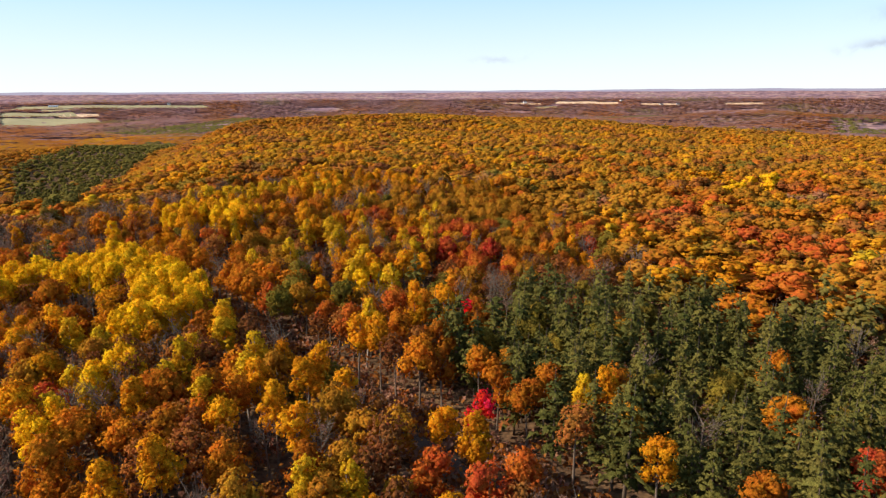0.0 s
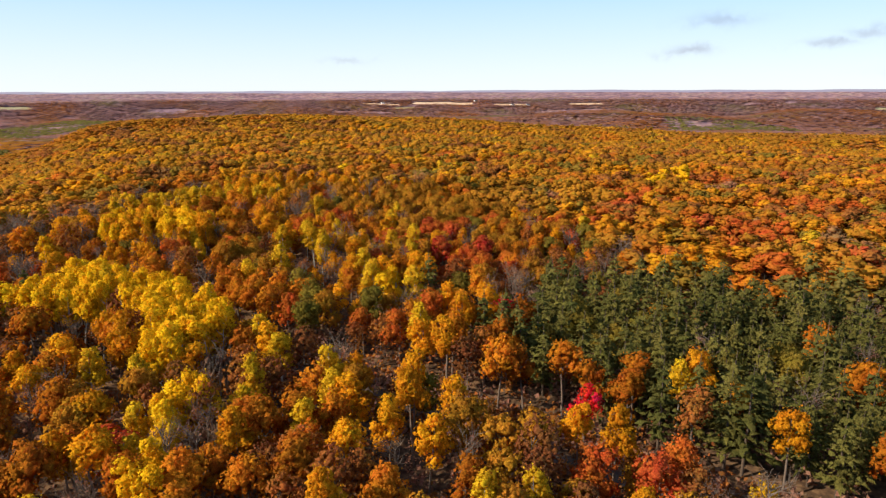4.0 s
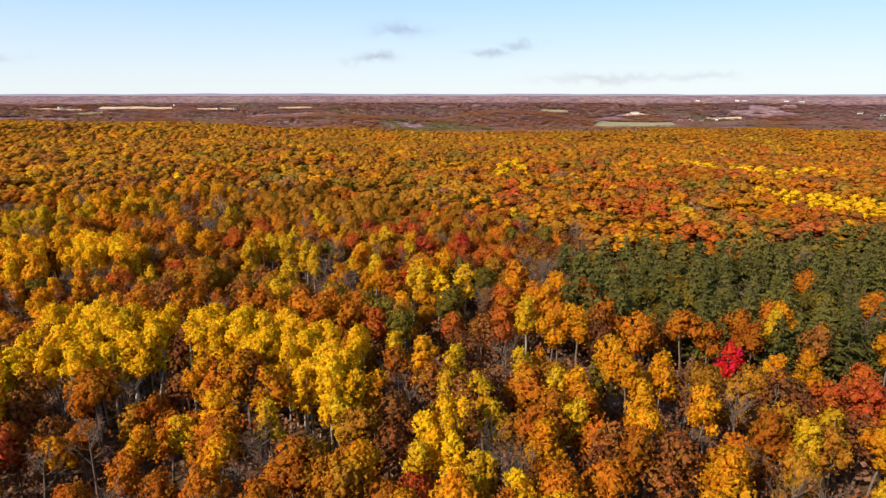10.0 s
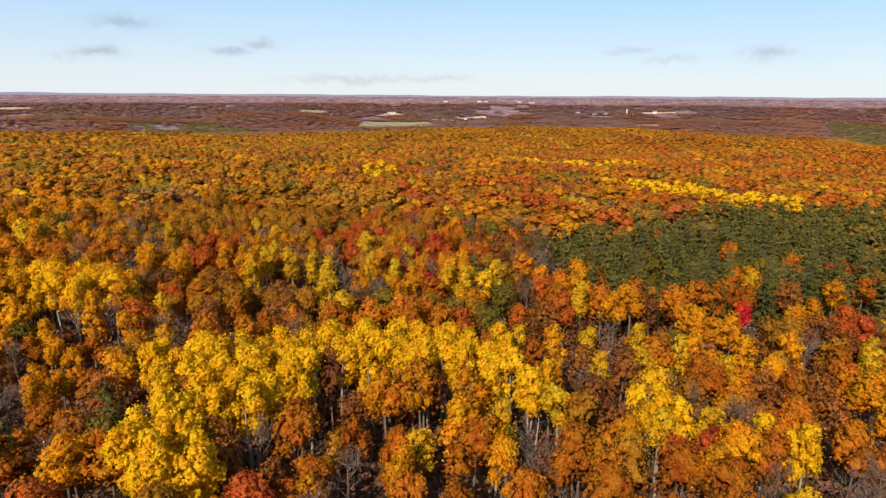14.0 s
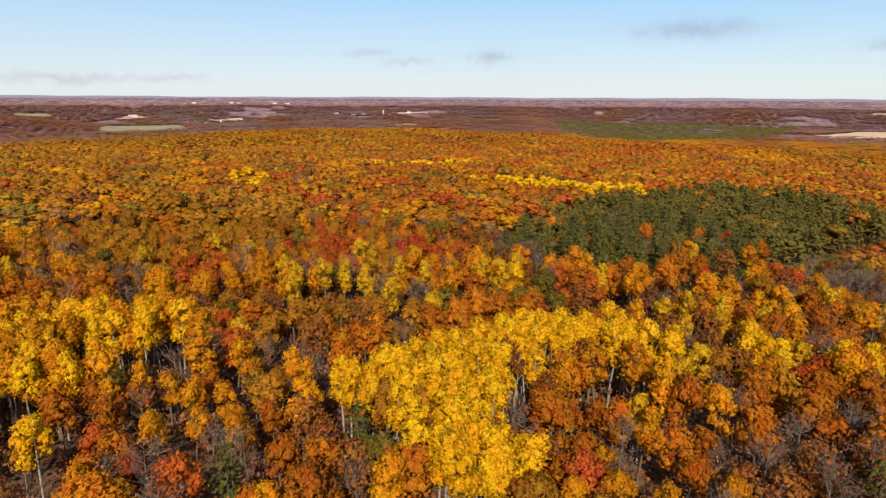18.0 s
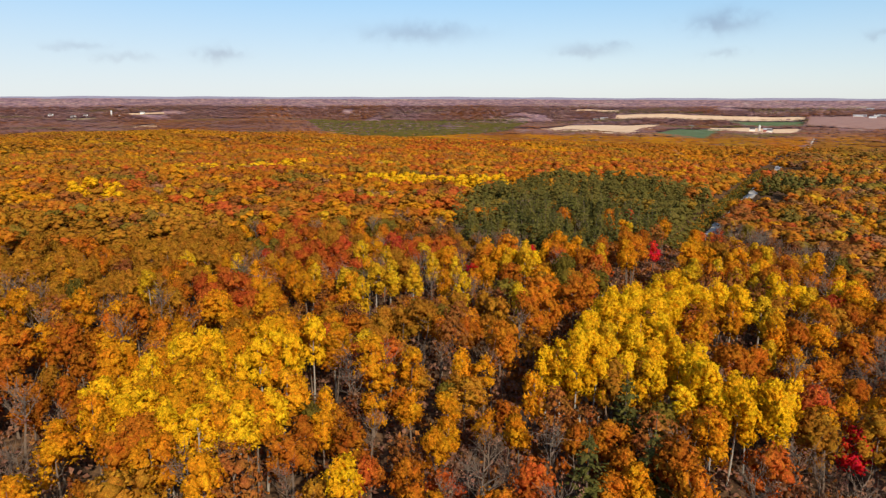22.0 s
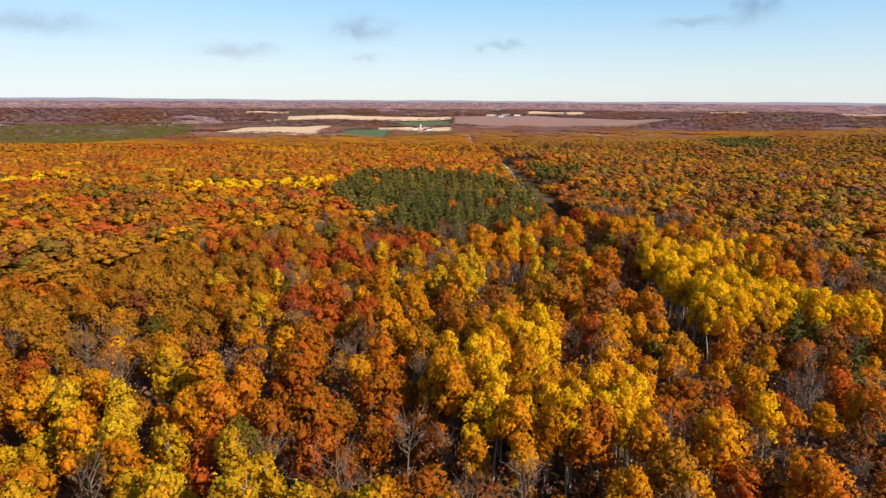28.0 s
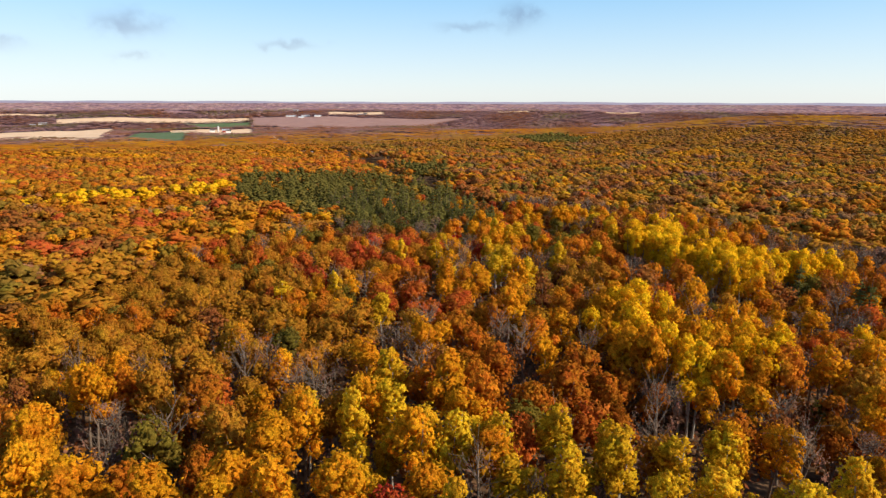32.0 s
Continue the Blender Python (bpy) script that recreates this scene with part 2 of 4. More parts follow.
def ground(x, y):
    """Height of the ground: a wooded hill with a knoll to the north and two low ridges, in a wide plain that ends at the skyline."""
    x, y = np.asarray(x, float), np.asarray(y, float)
    d = np.hypot(x - MID[0], y - MID[1])
    z = np.interp(d, (0, 250, 450, 700, 1200, 2000, 3000, 3400), (-55, -59, -66, -76, -103, -130, -140, -142))
    k = np.clip((d - 3400) / (RIM - 3400), 0, 1)
    z = np.where(d > 3400, -142 + 128 * k ** 1.15, z)
    z = z + 35 * np.exp(-((x + 70) ** 2 / (2 * 365 ** 2) + (y - 930) ** 2 / (2 * 250 ** 2)))
    z = z + 26 * np.exp(-((x - 1050) ** 2 / (2 * 330 ** 2) + (y - 450) ** 2 / (2 * 330 ** 2)))
    z = z + 80 * np.exp(-((x + 260) ** 2 / (2 * 480 ** 2) + (y + 1600) ** 2 / (2 * 560 ** 2)))
    z = z + 2.5 * np.clip((d - 180) / 200, 0, 1) * (np.sin(x / 52 + y / 90) * np.sin(y / 61 - x / 130 + 1))
    z = z + 0.03 * (y - 180) * np.exp(-(d / 300) ** 2)
    rim = x + 205 + 0.13 * (y - 350)
    fall = 1 / (1 + np.exp(rim / 24)) * (1 - 0.55 / (1 + np.exp((rim + 190) / 35))) / (1 + np.exp(-(y - 285) / 30))
    z = z - 46 * fall * np.exp(-(d / 1500) ** 2)
    for hx, hy, hh, hr in ((1378, 2665, 42, 170), (1493, 2250, 34, 190), (2126, 2058, 30, 200), (2265, 2344, 40, 200), (3100, 300, 30, 350)):
        z = z + hh * np.exp(-((x - hx) ** 2 + (y - hy) ** 2) / (2 * hr ** 2))
    a = np.arctan2(y - MID[1], x - MID[0])
    roll = np.clip((d - 1300) / 1500, 0, 1) * np.clip((4700 - d) / 700, 0.15, 1)
    z = z + roll * (6 * np.sin(x / 310 + 1) * np.sin(y / 270) + 3 * np.sin(a * 23 + d / 240) + 1.5 * np.sin(a * 61 + 2))
    return z + 170


def mesh_object(name, verts, faces, materials, parent=None, index=None, attrs=None):
    me = bpy.data.meshes.new(name)
    verts, faces = np.asarray(verts, np.float32), np.asarray(faces, np.int32)
    me.vertices.add(len(verts))
    me.vertices.foreach_set("co", verts.ravel())
    k = faces.shape[1]
    me.loops.add(faces.size)
    me.loops.foreach_set("vertex_index", faces.ravel())
    me.polygons.add(len(faces))
    me.polygons.foreach_set("loop_start", np.arange(len(faces), dtype=np.int32) * k)
    for mat in materials:
        me.materials.append(mat)
    if index is not None:
        me.polygons.foreach_set("material_index", np.asarray(index, np.int32))
    if attrs is not None:
        rgba = np.ones((len(verts), 4), np.float32)
        rgba[:, :3] = attrs
        me.attributes.new("tint", "FLOAT_COLOR", "POINT").data.foreach_set("color", rgba.ravel())
    me.update(calc_edges=True)
    ob = new(name, me)
    ob.parent = parent
    return ob


def make_ground():
    rings = np.concatenate([[0.02], np.arange(6, 400, 9), np.geomspace(400, RIM, 85)])
    n = 240
    a = np.arange(n) * 2 * np.pi / n
    x = MID[0] + rings[:, None] * np.cos(a)
    y = MID[1] + rings[:, None] * np.sin(a)
    v = np.column_stack([x.ravel(), y.ravel(), ground(x, y).ravel()])
    i = np.arange(len(rings) - 1)[:, None] * n
    j = np.arange(n)[None, :]
    q = np.stack([i + j, i + n + j, i + n + (j + 1) % n, i + (j + 1) % n], -1).reshape(-1, 4)
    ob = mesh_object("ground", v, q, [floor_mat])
    ob.data.polygons.foreach_set("use_smooth", np.ones(len(q), bool))
    return tagged(ob, "leaf-littered forest ground running out to brown plain", "ground", kind="structure")


make_ground()

# ---- plan of the woods ----
rng = np.random.default_rng(7)
ROAD_U = (np.array((228.0, -150.0)) - np.array((-96.0, 200.0)))
ROAD_U = ROAD_U / np.hypot(*ROAD_U)
ROAD_P = np.array((-96.0, 200.0))


def road_side(x, y):
    """Distance from the track's middle line, and the way along it."""
    dx, dy = x - ROAD_P[0], y - ROAD_P[1]
    return dx * ROAD_U[1] - dy * ROAD_U[0], dx * ROAD_U[0] + dy * ROAD_U[1]


def inside(poly, x, y):
    hit = np.zeros(np.shape(x), bool)
    for (ax, ay), (bx, by) in zip(poly, poly[1:] + poly[:1]):
        with np.errstate(divide="ignore", invalid="ignore"):
            cut = ((ay > y) != (by > y)) & (x < (bx - ax) * (y - ay) / (by - ay) + ax)
        hit ^= cut
    return hit


def waves(x, y, size, seed):
    """Smooth random field, about -1 to 1."""
    r = np.random.default_rng(seed)
    s = np.zeros(np.shape(x))
    for _ in range(7):
        a, p = r.uniform(0, 2 * np.pi, 2)
        k = r.uniform(0.6, 1.7) * 2 * np.pi / size
        s = s + np.sin(k * (x * np.cos(a) + y * np.sin(a)) + p)
    return s / 2.6


STANDS = [
    ("aspen", [(-84, 178), (-74, 174), (-62, 166), (-50, 150), (-46, 136), (-49, 122), (-56, 115), (-64, 122), (-60, 130), (-63, 136), (-66, 146), (-74, 148), (-82, 151), (-89, 154), (-92, 149), (-98, 144), (-103, 149), (-101, 158), (-96, 165), (-89, 171)], 0.97),
    ("aspen", [(-45, 112), (-52, 114), (-59, 104), (-51, 94), (-61, 86), (-54, 81), (-45, 92)], 0.8),
    ("golden", [(-57, 206), (-68, 207), (-90, 221), (-89, 236), (-76, 246), (-64, 240), (-55, 226)], 0.95),
    ("aspen", [(-60, 208), (-70, 209), (-92, 223), (-91, 236), (-76, 244), (-66, 238), (-57, 226)], 0.5),
]
STANDS += [
    ("lime", [(-28, 306), (-36, 283), (-44, 268), (-66, 271), (-82, 266), (-97, 270), (-92, 290), (-58, 304)], 0.88),
    ("lime", [(-54, 318), (-36, 302), (-28, 312), (-44, 326)], 0.7),
    ("aspen", [(-6, 340), (6, 340), (6, 354), (-6, 354)], 0.9),
    ("aspen", [(206, 180), (190, 176), (182, 150), (166, 112), (156, 72), (170, 68), (190, 100), (214, 142)], 0.97),
    ("aspen", [(280, 264), (268, 200), (290, 180), (325, 176), (318, 192), (292, 200)], 0.95),
    ("aspen", [(128, 272), (160, 278), (168, 300), (149, 300)], 0.9),
    ("ember", [(463, 43), (682, 10), (1288, -340), (1273, -479), (648, -118), (560, -90)], 0.5),
]
STANDS += [
    ("pine", [(12, 118), (22, 152), (56, 151), (100, 130), (152, 102), (196, 47), (202, -8), (142, -24), (106, -4), (60, 40), (30, 60), (16, 90)], 0.84),
    ("pine", [(112, -62), (160, -70), (192, -130), (150, -142)], 0.8),
    ("pine", [(-6, 112), (12, 112), (12, 124), (-6, 124)], 0.7),
    ("pine", [(-8, 148), (2, 148), (4, 158), (-6, 160)], 0.6),
    ("pine", [(-150, 262), (-240, 400), (-330, 531), (-425, 690), (-460, 802), (-560, 1186), (-600, 1520), (-500, 1400), (-280, 630), (-205, 400), (-140, 272)], 0.95),
    ("pine", [(-1000, 2100), (-700, 2050), (-620, 2500), (-640, 3300), (-900, 3430), (-960, 2600)], 0.9),
]
STANDS += [
    ("pine", [(-250, 330), (-170, 300), (-150, 330), (-230, 380)], 0.6),
    ("pine", [(1150, 1750), (1500, 1600), (1680, 2060), (1400, 2180)], 0.9),
    ("pine", [(1500, -150), (2300, -50), (3300, -80), (3350, -1350), (2250, -800)], 0.85),
    ("pine", [(150, -560), (215, -600), (380, -960), (300, -1000), (190, -780)], 0.85),
]
HEDGES = [[(2570, -1730), (2660, -1770), (2480, -2080), (2400, -2030)], [(3300, -1900), (3370, -1940), (3070, -2320), (3010, -2290)]]
STANDS += [("pine", h, 0.9) for h in HEDGES]
SPOTS = {      # where one kind keeps together: x, y, reach
    "rust": [(-72, 140, 5), (-59, 98, 8), (-37, 78, 6), (-54, 115, 5), (-79, 119, 5)],
    "orange": [(-83, 144, 4), (-46, 74, 5), (8, 100, 5), (73, 132, 7), (-72, 137, 5), (-81, 125, 5)],
    "golden": [(71, 149, 5), (-21, 151, 5), (-74, 228, 8)],
    "olive": [(45, 250, 15), (20, 230, 12), (-25, 257, 7), (-15, 276, 8), (20, 272, 12), (70, 235, 13), (90, 260, 14), (60, 275, 12), (27, 190, 9), (-56, 196, 6), (-47, 193, 8), (35, 242, 12), (1, 247, 9), (-7, 269, 7), (7, 263, 8), (-19, 302, 5)],
    "lime": [(-44, 105, 5), (23, 65, 5), (-17, 117, 5), (-16, 67, 5)],
    "aspen": [(-12, 153, 5)],
    "ember": [(-20, 227, 6), (-3, 197, 6), (13, 201, 5), (115, 177, 7), (-27, 225, 5)],
    "green": [(-32, 147, 5)],
}
MIXED = ("golden", "lime", "orange", "rust", "olive", "green", "ember", "bare", "mauve", "pine", "red")


def weights(x, y):
    """Share of each kind of tree at a spot."""
    d = np.hypot(x - MID[0], y - MID[1])
    az = np.degrees(np.arctan2(x - MID[0], y - MID[1])) % 360
    north = 1 / (1 + np.exp(-(y - 330) / 40))
    east = 1 / (1 + np.exp(-(x - 60) / 40)) * (1 - north)
    east = east * np.clip((750 - d) / 350, 0.25, 1)
    ra, _ = road_side(x, y)
    south = ((ra > 6) & (y < 130) & (d < 2200)) * 1.0
    oak = np.clip(waves(x - 30, y - 60, 160, 5), -1, 1) * 0.5 + 0.5
    hot = np.clip(waves(x, y, 120, 9), -1, 1) * 0.5 + 0.5
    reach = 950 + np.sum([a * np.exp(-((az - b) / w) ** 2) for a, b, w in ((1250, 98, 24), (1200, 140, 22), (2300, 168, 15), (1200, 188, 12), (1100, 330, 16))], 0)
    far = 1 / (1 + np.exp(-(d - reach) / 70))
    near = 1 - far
    patch = waves(x, y, 620, 301)
    warm, dark = np.clip(patch - 0.35, 0, 1), np.clip(-patch - 0.45, 0, 1)
    dull = np.maximum(np.exp(-((x - 95) ** 2 + (y - 315) ** 2) / (2 * 120 ** 2)), 0.3 * np.exp(-((x - 10) ** 2 + (y - 245) ** 2) / (2 * 55 ** 2)))
    valley = np.exp(-((az - 335) / 18) ** 2) * np.clip((d - 380) / 150, 0, 1)
    hills = np.max([np.exp(-((x - a) ** 2 + (y - b) ** 2) / (2 * 190 ** 2)) for a, b in ((1378, 2665), (1493, 2250), (2126, 2058), (2265, 2344), (3100, 300))], 0)
    w = np.stack([
        (0.23 - 0.1 * north - 0.15 * east + 0.04 * hot) * (1 - 0.8 * valley) * (1 - 0.35 * dull) * (1 - 0.78 * south) * near + 0.006 * far,
        (0.03 + 0.02 * north) * near + 0.002 * far,
        (0.22 + 0.22 * east * hot + 0.08 * hot - 0.12 * north + 0.4 * valley) * (1 - 0.62 * south) * near + (0.03 + 0.4 * warm) * far,
        (0.11 + 0.1 * north + 0.6 * valley + 0.17 * south + 0.08 * (1 - oak) + 0.1 * dull) * near + (0.34 + 1.6 * warm + 2.0 * hills) * far,
        (0.16 + 0.95 * north * (1 - 0.6 * valley) + 0.25 * oak * oak + 0.12 * south + 0.25 * dull) * near + 0.04 * far,
        (0.02 + 0.06 * oak * oak + 0.03 * north + 0.08 * south + 0.12 * dull) * near + 0.01 * far,
        (0.03 + 0.10 * east + 0.14 * east * hot) * (1 - 0.6 * south) * near,
        (0.05 - 0.045 * north - 0.02 * east + 0.14 * south) * near,
        # mauve, the haze-tinted kind, takes over far out
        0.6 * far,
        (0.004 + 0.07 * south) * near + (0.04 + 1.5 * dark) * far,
        0.045 * east * near], -1)
    return np.clip(w, 0.0005, None)


def kinds_at(x, y):
    w = weights(x, y)
    # trees of one kind keep company
    size = 55 + np.clip(np.hypot(x - MID[0], y - MID[1]) - 500, 0, None) * 0.12
    f = np.stack([np.exp((2.0 if i < 8 else 0.8) * np.where(size > 70, 0.6, 1.0) * waves(x / size, y / size, 1.0, 20 + i)) for i in range(len(MIXED))], -1)
    w = w * f
    c = np.cumsum(w, -1)
    u = rng.random(len(x)) * c[:, -1]
    pick = (u[:, None] > c).sum(1)
    out = np.array(MIXED, object)[pick]
    shades = np.array([np.add(LEAVES[k][0], LEAVES[k][1]) / 2 for k in MIXED])
    company = (w @ shades) / c[:, -1:]                  # the woods' common tone here
    alone = np.zeros(len(x), bool)
    wob = waves(x, y, 18, 40) * 1.1
    for kind, poly, share in STANDS:
        m = inside(poly, x + wob, y - wob) & (rng.random(len(x)) < share)
        out[m] = kind
        if kind == "pine":      # leafless and dull trees among the conifers
            rest = inside(poly, x + wob, y - wob) & ~m
            out[rest] = np.array(("olive", "rust", "green", "green"), object)[rng.integers(0, 4, rest.sum())]
        alone |= m
    tight = in_stand(x, y)
    for kind, spots in SPOTS.items():
        for sx, sy, r in spots:
            m = (np.hypot(x - sx, y - sy) < r + 0.8) & (rng.random(len(x)) < 0.92) & ~tight
            out[m] = kind
            alone |= m
    return out, company, alone


GAPS = [(-73, 223), (-66, 203), (-100, 204), (-93, 197), (-90, 191), (-86, 173), (-90, 160), (-75, 113), (-80, 130), (-79, 104), (-81, 211), (-62, 188), (-96, 177), (-91, 168), (-85, 147),
        (-95, 140), (-93, 128), (-72, 261), (-80, 244), (-92, 215), (-107, 184), (-88, 133), (-72, 253), (-72, 245), (-97, 219), (-105, 191), (-45, 236), (-54, 229), (-57, 276), (-63, 254)]    # thin spots, where little but leafless trees stands
GAPS += [(-71, 249), (-82, 248), (-92, 251), (-44, 228), (-58, 227), (-11, 290), (-77, 144), (-85, 137), (-45, 118), (-64, 121), (-44, 102), (-23, 70), (-67, 153), (-8, 140), (-52, 110),
        (-50, 96), (-26, 120), (-60, 131), (-27, 130), (-52, 122), (-42, 141), (-34, 134), (-67, 115), (-28, 95), (-1, 90), (-6, 105), (-23, 90), (-10, 105)]


def in_gap(x, y):
    return np.min([np.hypot(x - a, y - b) for a, b in GAPS], 0) < 4.3


GROVES = ((-45, 190, 105), (8, 102, 58), (-50, 290, 42), (-48, 100, 42), (0, 276, 38), (64, 92, 33))     # the woods that the flight passes nearest: x, y, reach


DIM = ((-93, 198, 18), (-104, 213, 9), (-72, 216, 9), (-102, 180, 9), (-60, 193, 7), (-84, 128, 9), (-72, 252, 10), (-86, 246, 8), (-92, 131, 13), (-93, 180, 8), (-92, 212, 9))     # bare, brushy ground


def in_dim(x, y):
    return np.min([np.hypot(x - a, y - b) - r for a, b, r in DIM], 0) < 0


def in_grove(x, y):
    return np.min([np.hypot(x - a, y - b) - r for a, b, r in GROVES], 0) < 0


def in_stand(x, y):
    """Inside one of the tight yellow stands."""
    return np.any([inside(p, x, y) for k, p, share in STANDS[:6] if k != "lime" and share > 0.65], 0)


def in_poplars(x, y):
    """Inside the open stands of slim yellow poplars."""
    return np.any([inside(p, x, y) for k, p, share in STANDS if k == "lime"], 0)


def west_side(x, y):
    """The quarter that lies behind the flight."""
    az = np.degrees(np.arctan2(x - MID[0], y - MID[1]))
    return (az > -138) & (az < -50) & (np.hypot(x - MID[0], y - MID[1]) > 215)


def scatter(lo, hi, step, jitter=0.42):
    """Jittered triangular grid between two circles round the middle, the track kept free."""
    n = int(hi / step) + 1
    i, j = np.meshgrid(np.arange(-n, n + 1), np.arange(-int(n * 1.16), int(n * 1.16) + 1))
    x = (i + 0.5 * (j % 2)).ravel() * step
    y = j.ravel() * step * 0.866
    x, y = x + rng.uniform(-jitter, jitter, len(x)) * step, y + rng.uniform(-jitter, jitter, len(y)) * step
    d = np.hypot(x, y)
    m = (d >= lo) & (d < hi)
    x, y = x[m] + MID[0], y[m] + MID[1]
    r, s = road_side(x, y)
    half = np.interp(s, (-60, 5, 30, 60), (1.8, 2.8, 3.8, 4.4))
    free = (r < half + np.interp(s, (165, 185, 225, 245), (0, 3, 3, 0.2))) & (r > np.where(s < 600, -np.interp(s, (-60, 20, 70, 150, 200), (1.8, 3.8, 6.2, 7.0, 10.5)), -half)) & (s > -60)
    for a, b in ((276, 350), (472, 552)):      # sunny openings beside the road
        free |= (s > a) & (s < b) & (r > 0) & (r < 27)
    return x[~free], y[~free]


# ---- fields of the plain ----
FIELDS = [      # crop, four corners
    ("tan", (2389, -979), (2923, -1422), (2769, -1841), (1867, -1096)),
    ("green", (1831, -1146), (2346, -1661), (2178, -1763), (1573, -1169)),
    ("tan", (3303, -1904), (2688, -2694), (2567, -2565), (3130, -1791)),
    ("green", (2767, -2247), (2524, -2520), (2379, -2366), (2546, -2177)),
    ("tan", (2520, -1950), (2291, -2272), (1869, -1823), (2067, -1564)),
    ("plum", (2698, -2731), (2175, -3085), (1904, -2691), (2388, -2398)),
    ("plum", (2156, -3058), (1567, -3373), (1615, -2934), (1904, -2691)),
    ("tan", (2477, -3202), (2195, -3436), (2112, -3304), (2395, -3092)),
    ("stubble", (2072, 1652), (2609, 1974), (2914, 1777), (2512, 1518)),
    ("tan", (3124, 2273), (3301, 2267), (3326, 2229), (3247, 2114)),
    ("stubble", (-1773, 2842), (-2026, 3260), (-1626, 3376), (-1506, 3206)),
    ("stubble", (-2050, 3300), (-2124, 3422), (-1818, 3539), (-1733, 3425)),
]
FIELDS_OFF = [
    ("stubble", (-2199, 3549), (-2189, 3734), (-1318, 4104), (-1253, 4000)),
    ("tan", (861, 4191), (916, 4267), (1265, 4137), (1239, 4055)),
    ("tan", (1462, 2814), (1613, 3047), (1697, 2931), (1583, 2755)),
    ("tan", (2753, 676), (3035, 711), (3117, 628), (2843, 581)),
    ("tan", (3605, -1795), (3664, -1830), (3524, -2056), (3453, -2008)),
]
STRIPS = [(673, 4228, 330, 60), (1048, 4195, 260, 50), (1897, 3786, 300, 60), (3016, 2626, 240, 80), (1464, 3959, 300, 50), (780, 4021, 200, 60), (3881, 757, 260, 60),
          (3287, 1705, 260, 90), (-1747, 3453, 260, 90), (-1938, 3605, 200, 60), (1423, -3836, 300, 60), (743, -4030, 300, 60), (3620, 1033, 200, 60)]     # x, y, length, depth
for x, y, l, w in STRIPS:      # lying across the view
    l, w = l * 0.7, w * 0.55
    k = math.hypot(x - MID[0], y - MID[1])
    ux, uy = (x - MID[0]) / k, (y - MID[1]) / k
    FIELDS_OFF.append(("tan" if l > 180 else "stubble", *[(x + i * l / 2 * uy + j * w * ux, y - i * l / 2 * ux + j * w * uy) for i, j in ((-1, -1), (1, -1), (1, 1), (-1, 1))]))
CROPS = {
    "tan": ("field of pale dry corn stubble on the plain", plain_material("stubble_tan", (0.66, 0.43, 0.25), (0.78, 0.56, 0.36), 0.02, bump=0)),
    "stubble": ("greenish mown hay field on the plain", plain_material("hay", (0.30, 0.26, 0.13), (0.42, 0.36, 0.19), 0.02, bump=0)),
    "green": ("dark green winter crop field on the plain", plain_material("crop_green", (0.07, 0.11, 0.04), (0.13, 0.17, 0.07), 0.02, bump=0)),
    "plum": ("ploughed plum-brown field on the plain", plain_material("ploughed", (0.28, 0.155, 0.13), (0.36, 0.21, 0.17), 0.02, bump=0)),
}


def in_field(x, y):
    m = np.zeros(np.shape(x), bool)
    for crop, *c in FIELDS + FIELDS_OFF:
        m |= inside(list(c), x, y)
    return m


def make_field(crop, a, b, c, d):
    u, v = np.meshgrid(np.linspace(0, 1, 13), np.linspace(0, 1, 13))
    u, v = u.ravel()[:, None], v.ravel()[:, None]
    p = (np.array(a) * (1 - u) + np.array(b) * u) * (1 - v) + (np.array(d) * (1 - u) + np.array(c) * u) * v
    q = np.array([(i * 13 + j, i * 13 + j + 1, i * 13 + j + 14, i * 13 + j + 13) for i in range(12) for j in range(12)])
    pts = np.column_stack([p, ground(p[:, 0], p[:, 1]) + 2.0])
    label, mat = CROPS[crop]
    tagged(mesh_object("field", pts, q, [mat]), label, "field", kind="structure")


for f in FIELDS + FIELDS_OFF:
    make_field(*f)


def far_ridges():
    """The last rise of the land, all round behind the plain: a backdrop ring that glows in blue-grey haze colour."""
    n = 720
    a = np.arange(n) * 2 * np.pi / n
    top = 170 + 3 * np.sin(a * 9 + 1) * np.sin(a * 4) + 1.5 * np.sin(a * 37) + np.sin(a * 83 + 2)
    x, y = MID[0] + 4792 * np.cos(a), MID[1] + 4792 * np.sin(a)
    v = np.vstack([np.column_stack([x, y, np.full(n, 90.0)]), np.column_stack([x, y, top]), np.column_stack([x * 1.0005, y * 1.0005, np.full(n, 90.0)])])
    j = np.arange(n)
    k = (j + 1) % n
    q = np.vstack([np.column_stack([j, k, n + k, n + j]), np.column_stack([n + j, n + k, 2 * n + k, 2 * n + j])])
    haze_mat, _, nn, ln = nodes("haze_glow")
    # distant haze put in as an even glow, so the ring takes no shade
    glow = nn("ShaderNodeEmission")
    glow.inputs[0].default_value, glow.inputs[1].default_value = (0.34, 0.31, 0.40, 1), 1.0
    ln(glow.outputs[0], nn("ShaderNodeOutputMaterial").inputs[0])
    tagged(mesh_object("backdrop", v, q, [haze_mat]), "blue-grey skyline beyond the plain, glowing in haze colour", "hills", kind="structure")


far_ridges()


# ---- trees ----


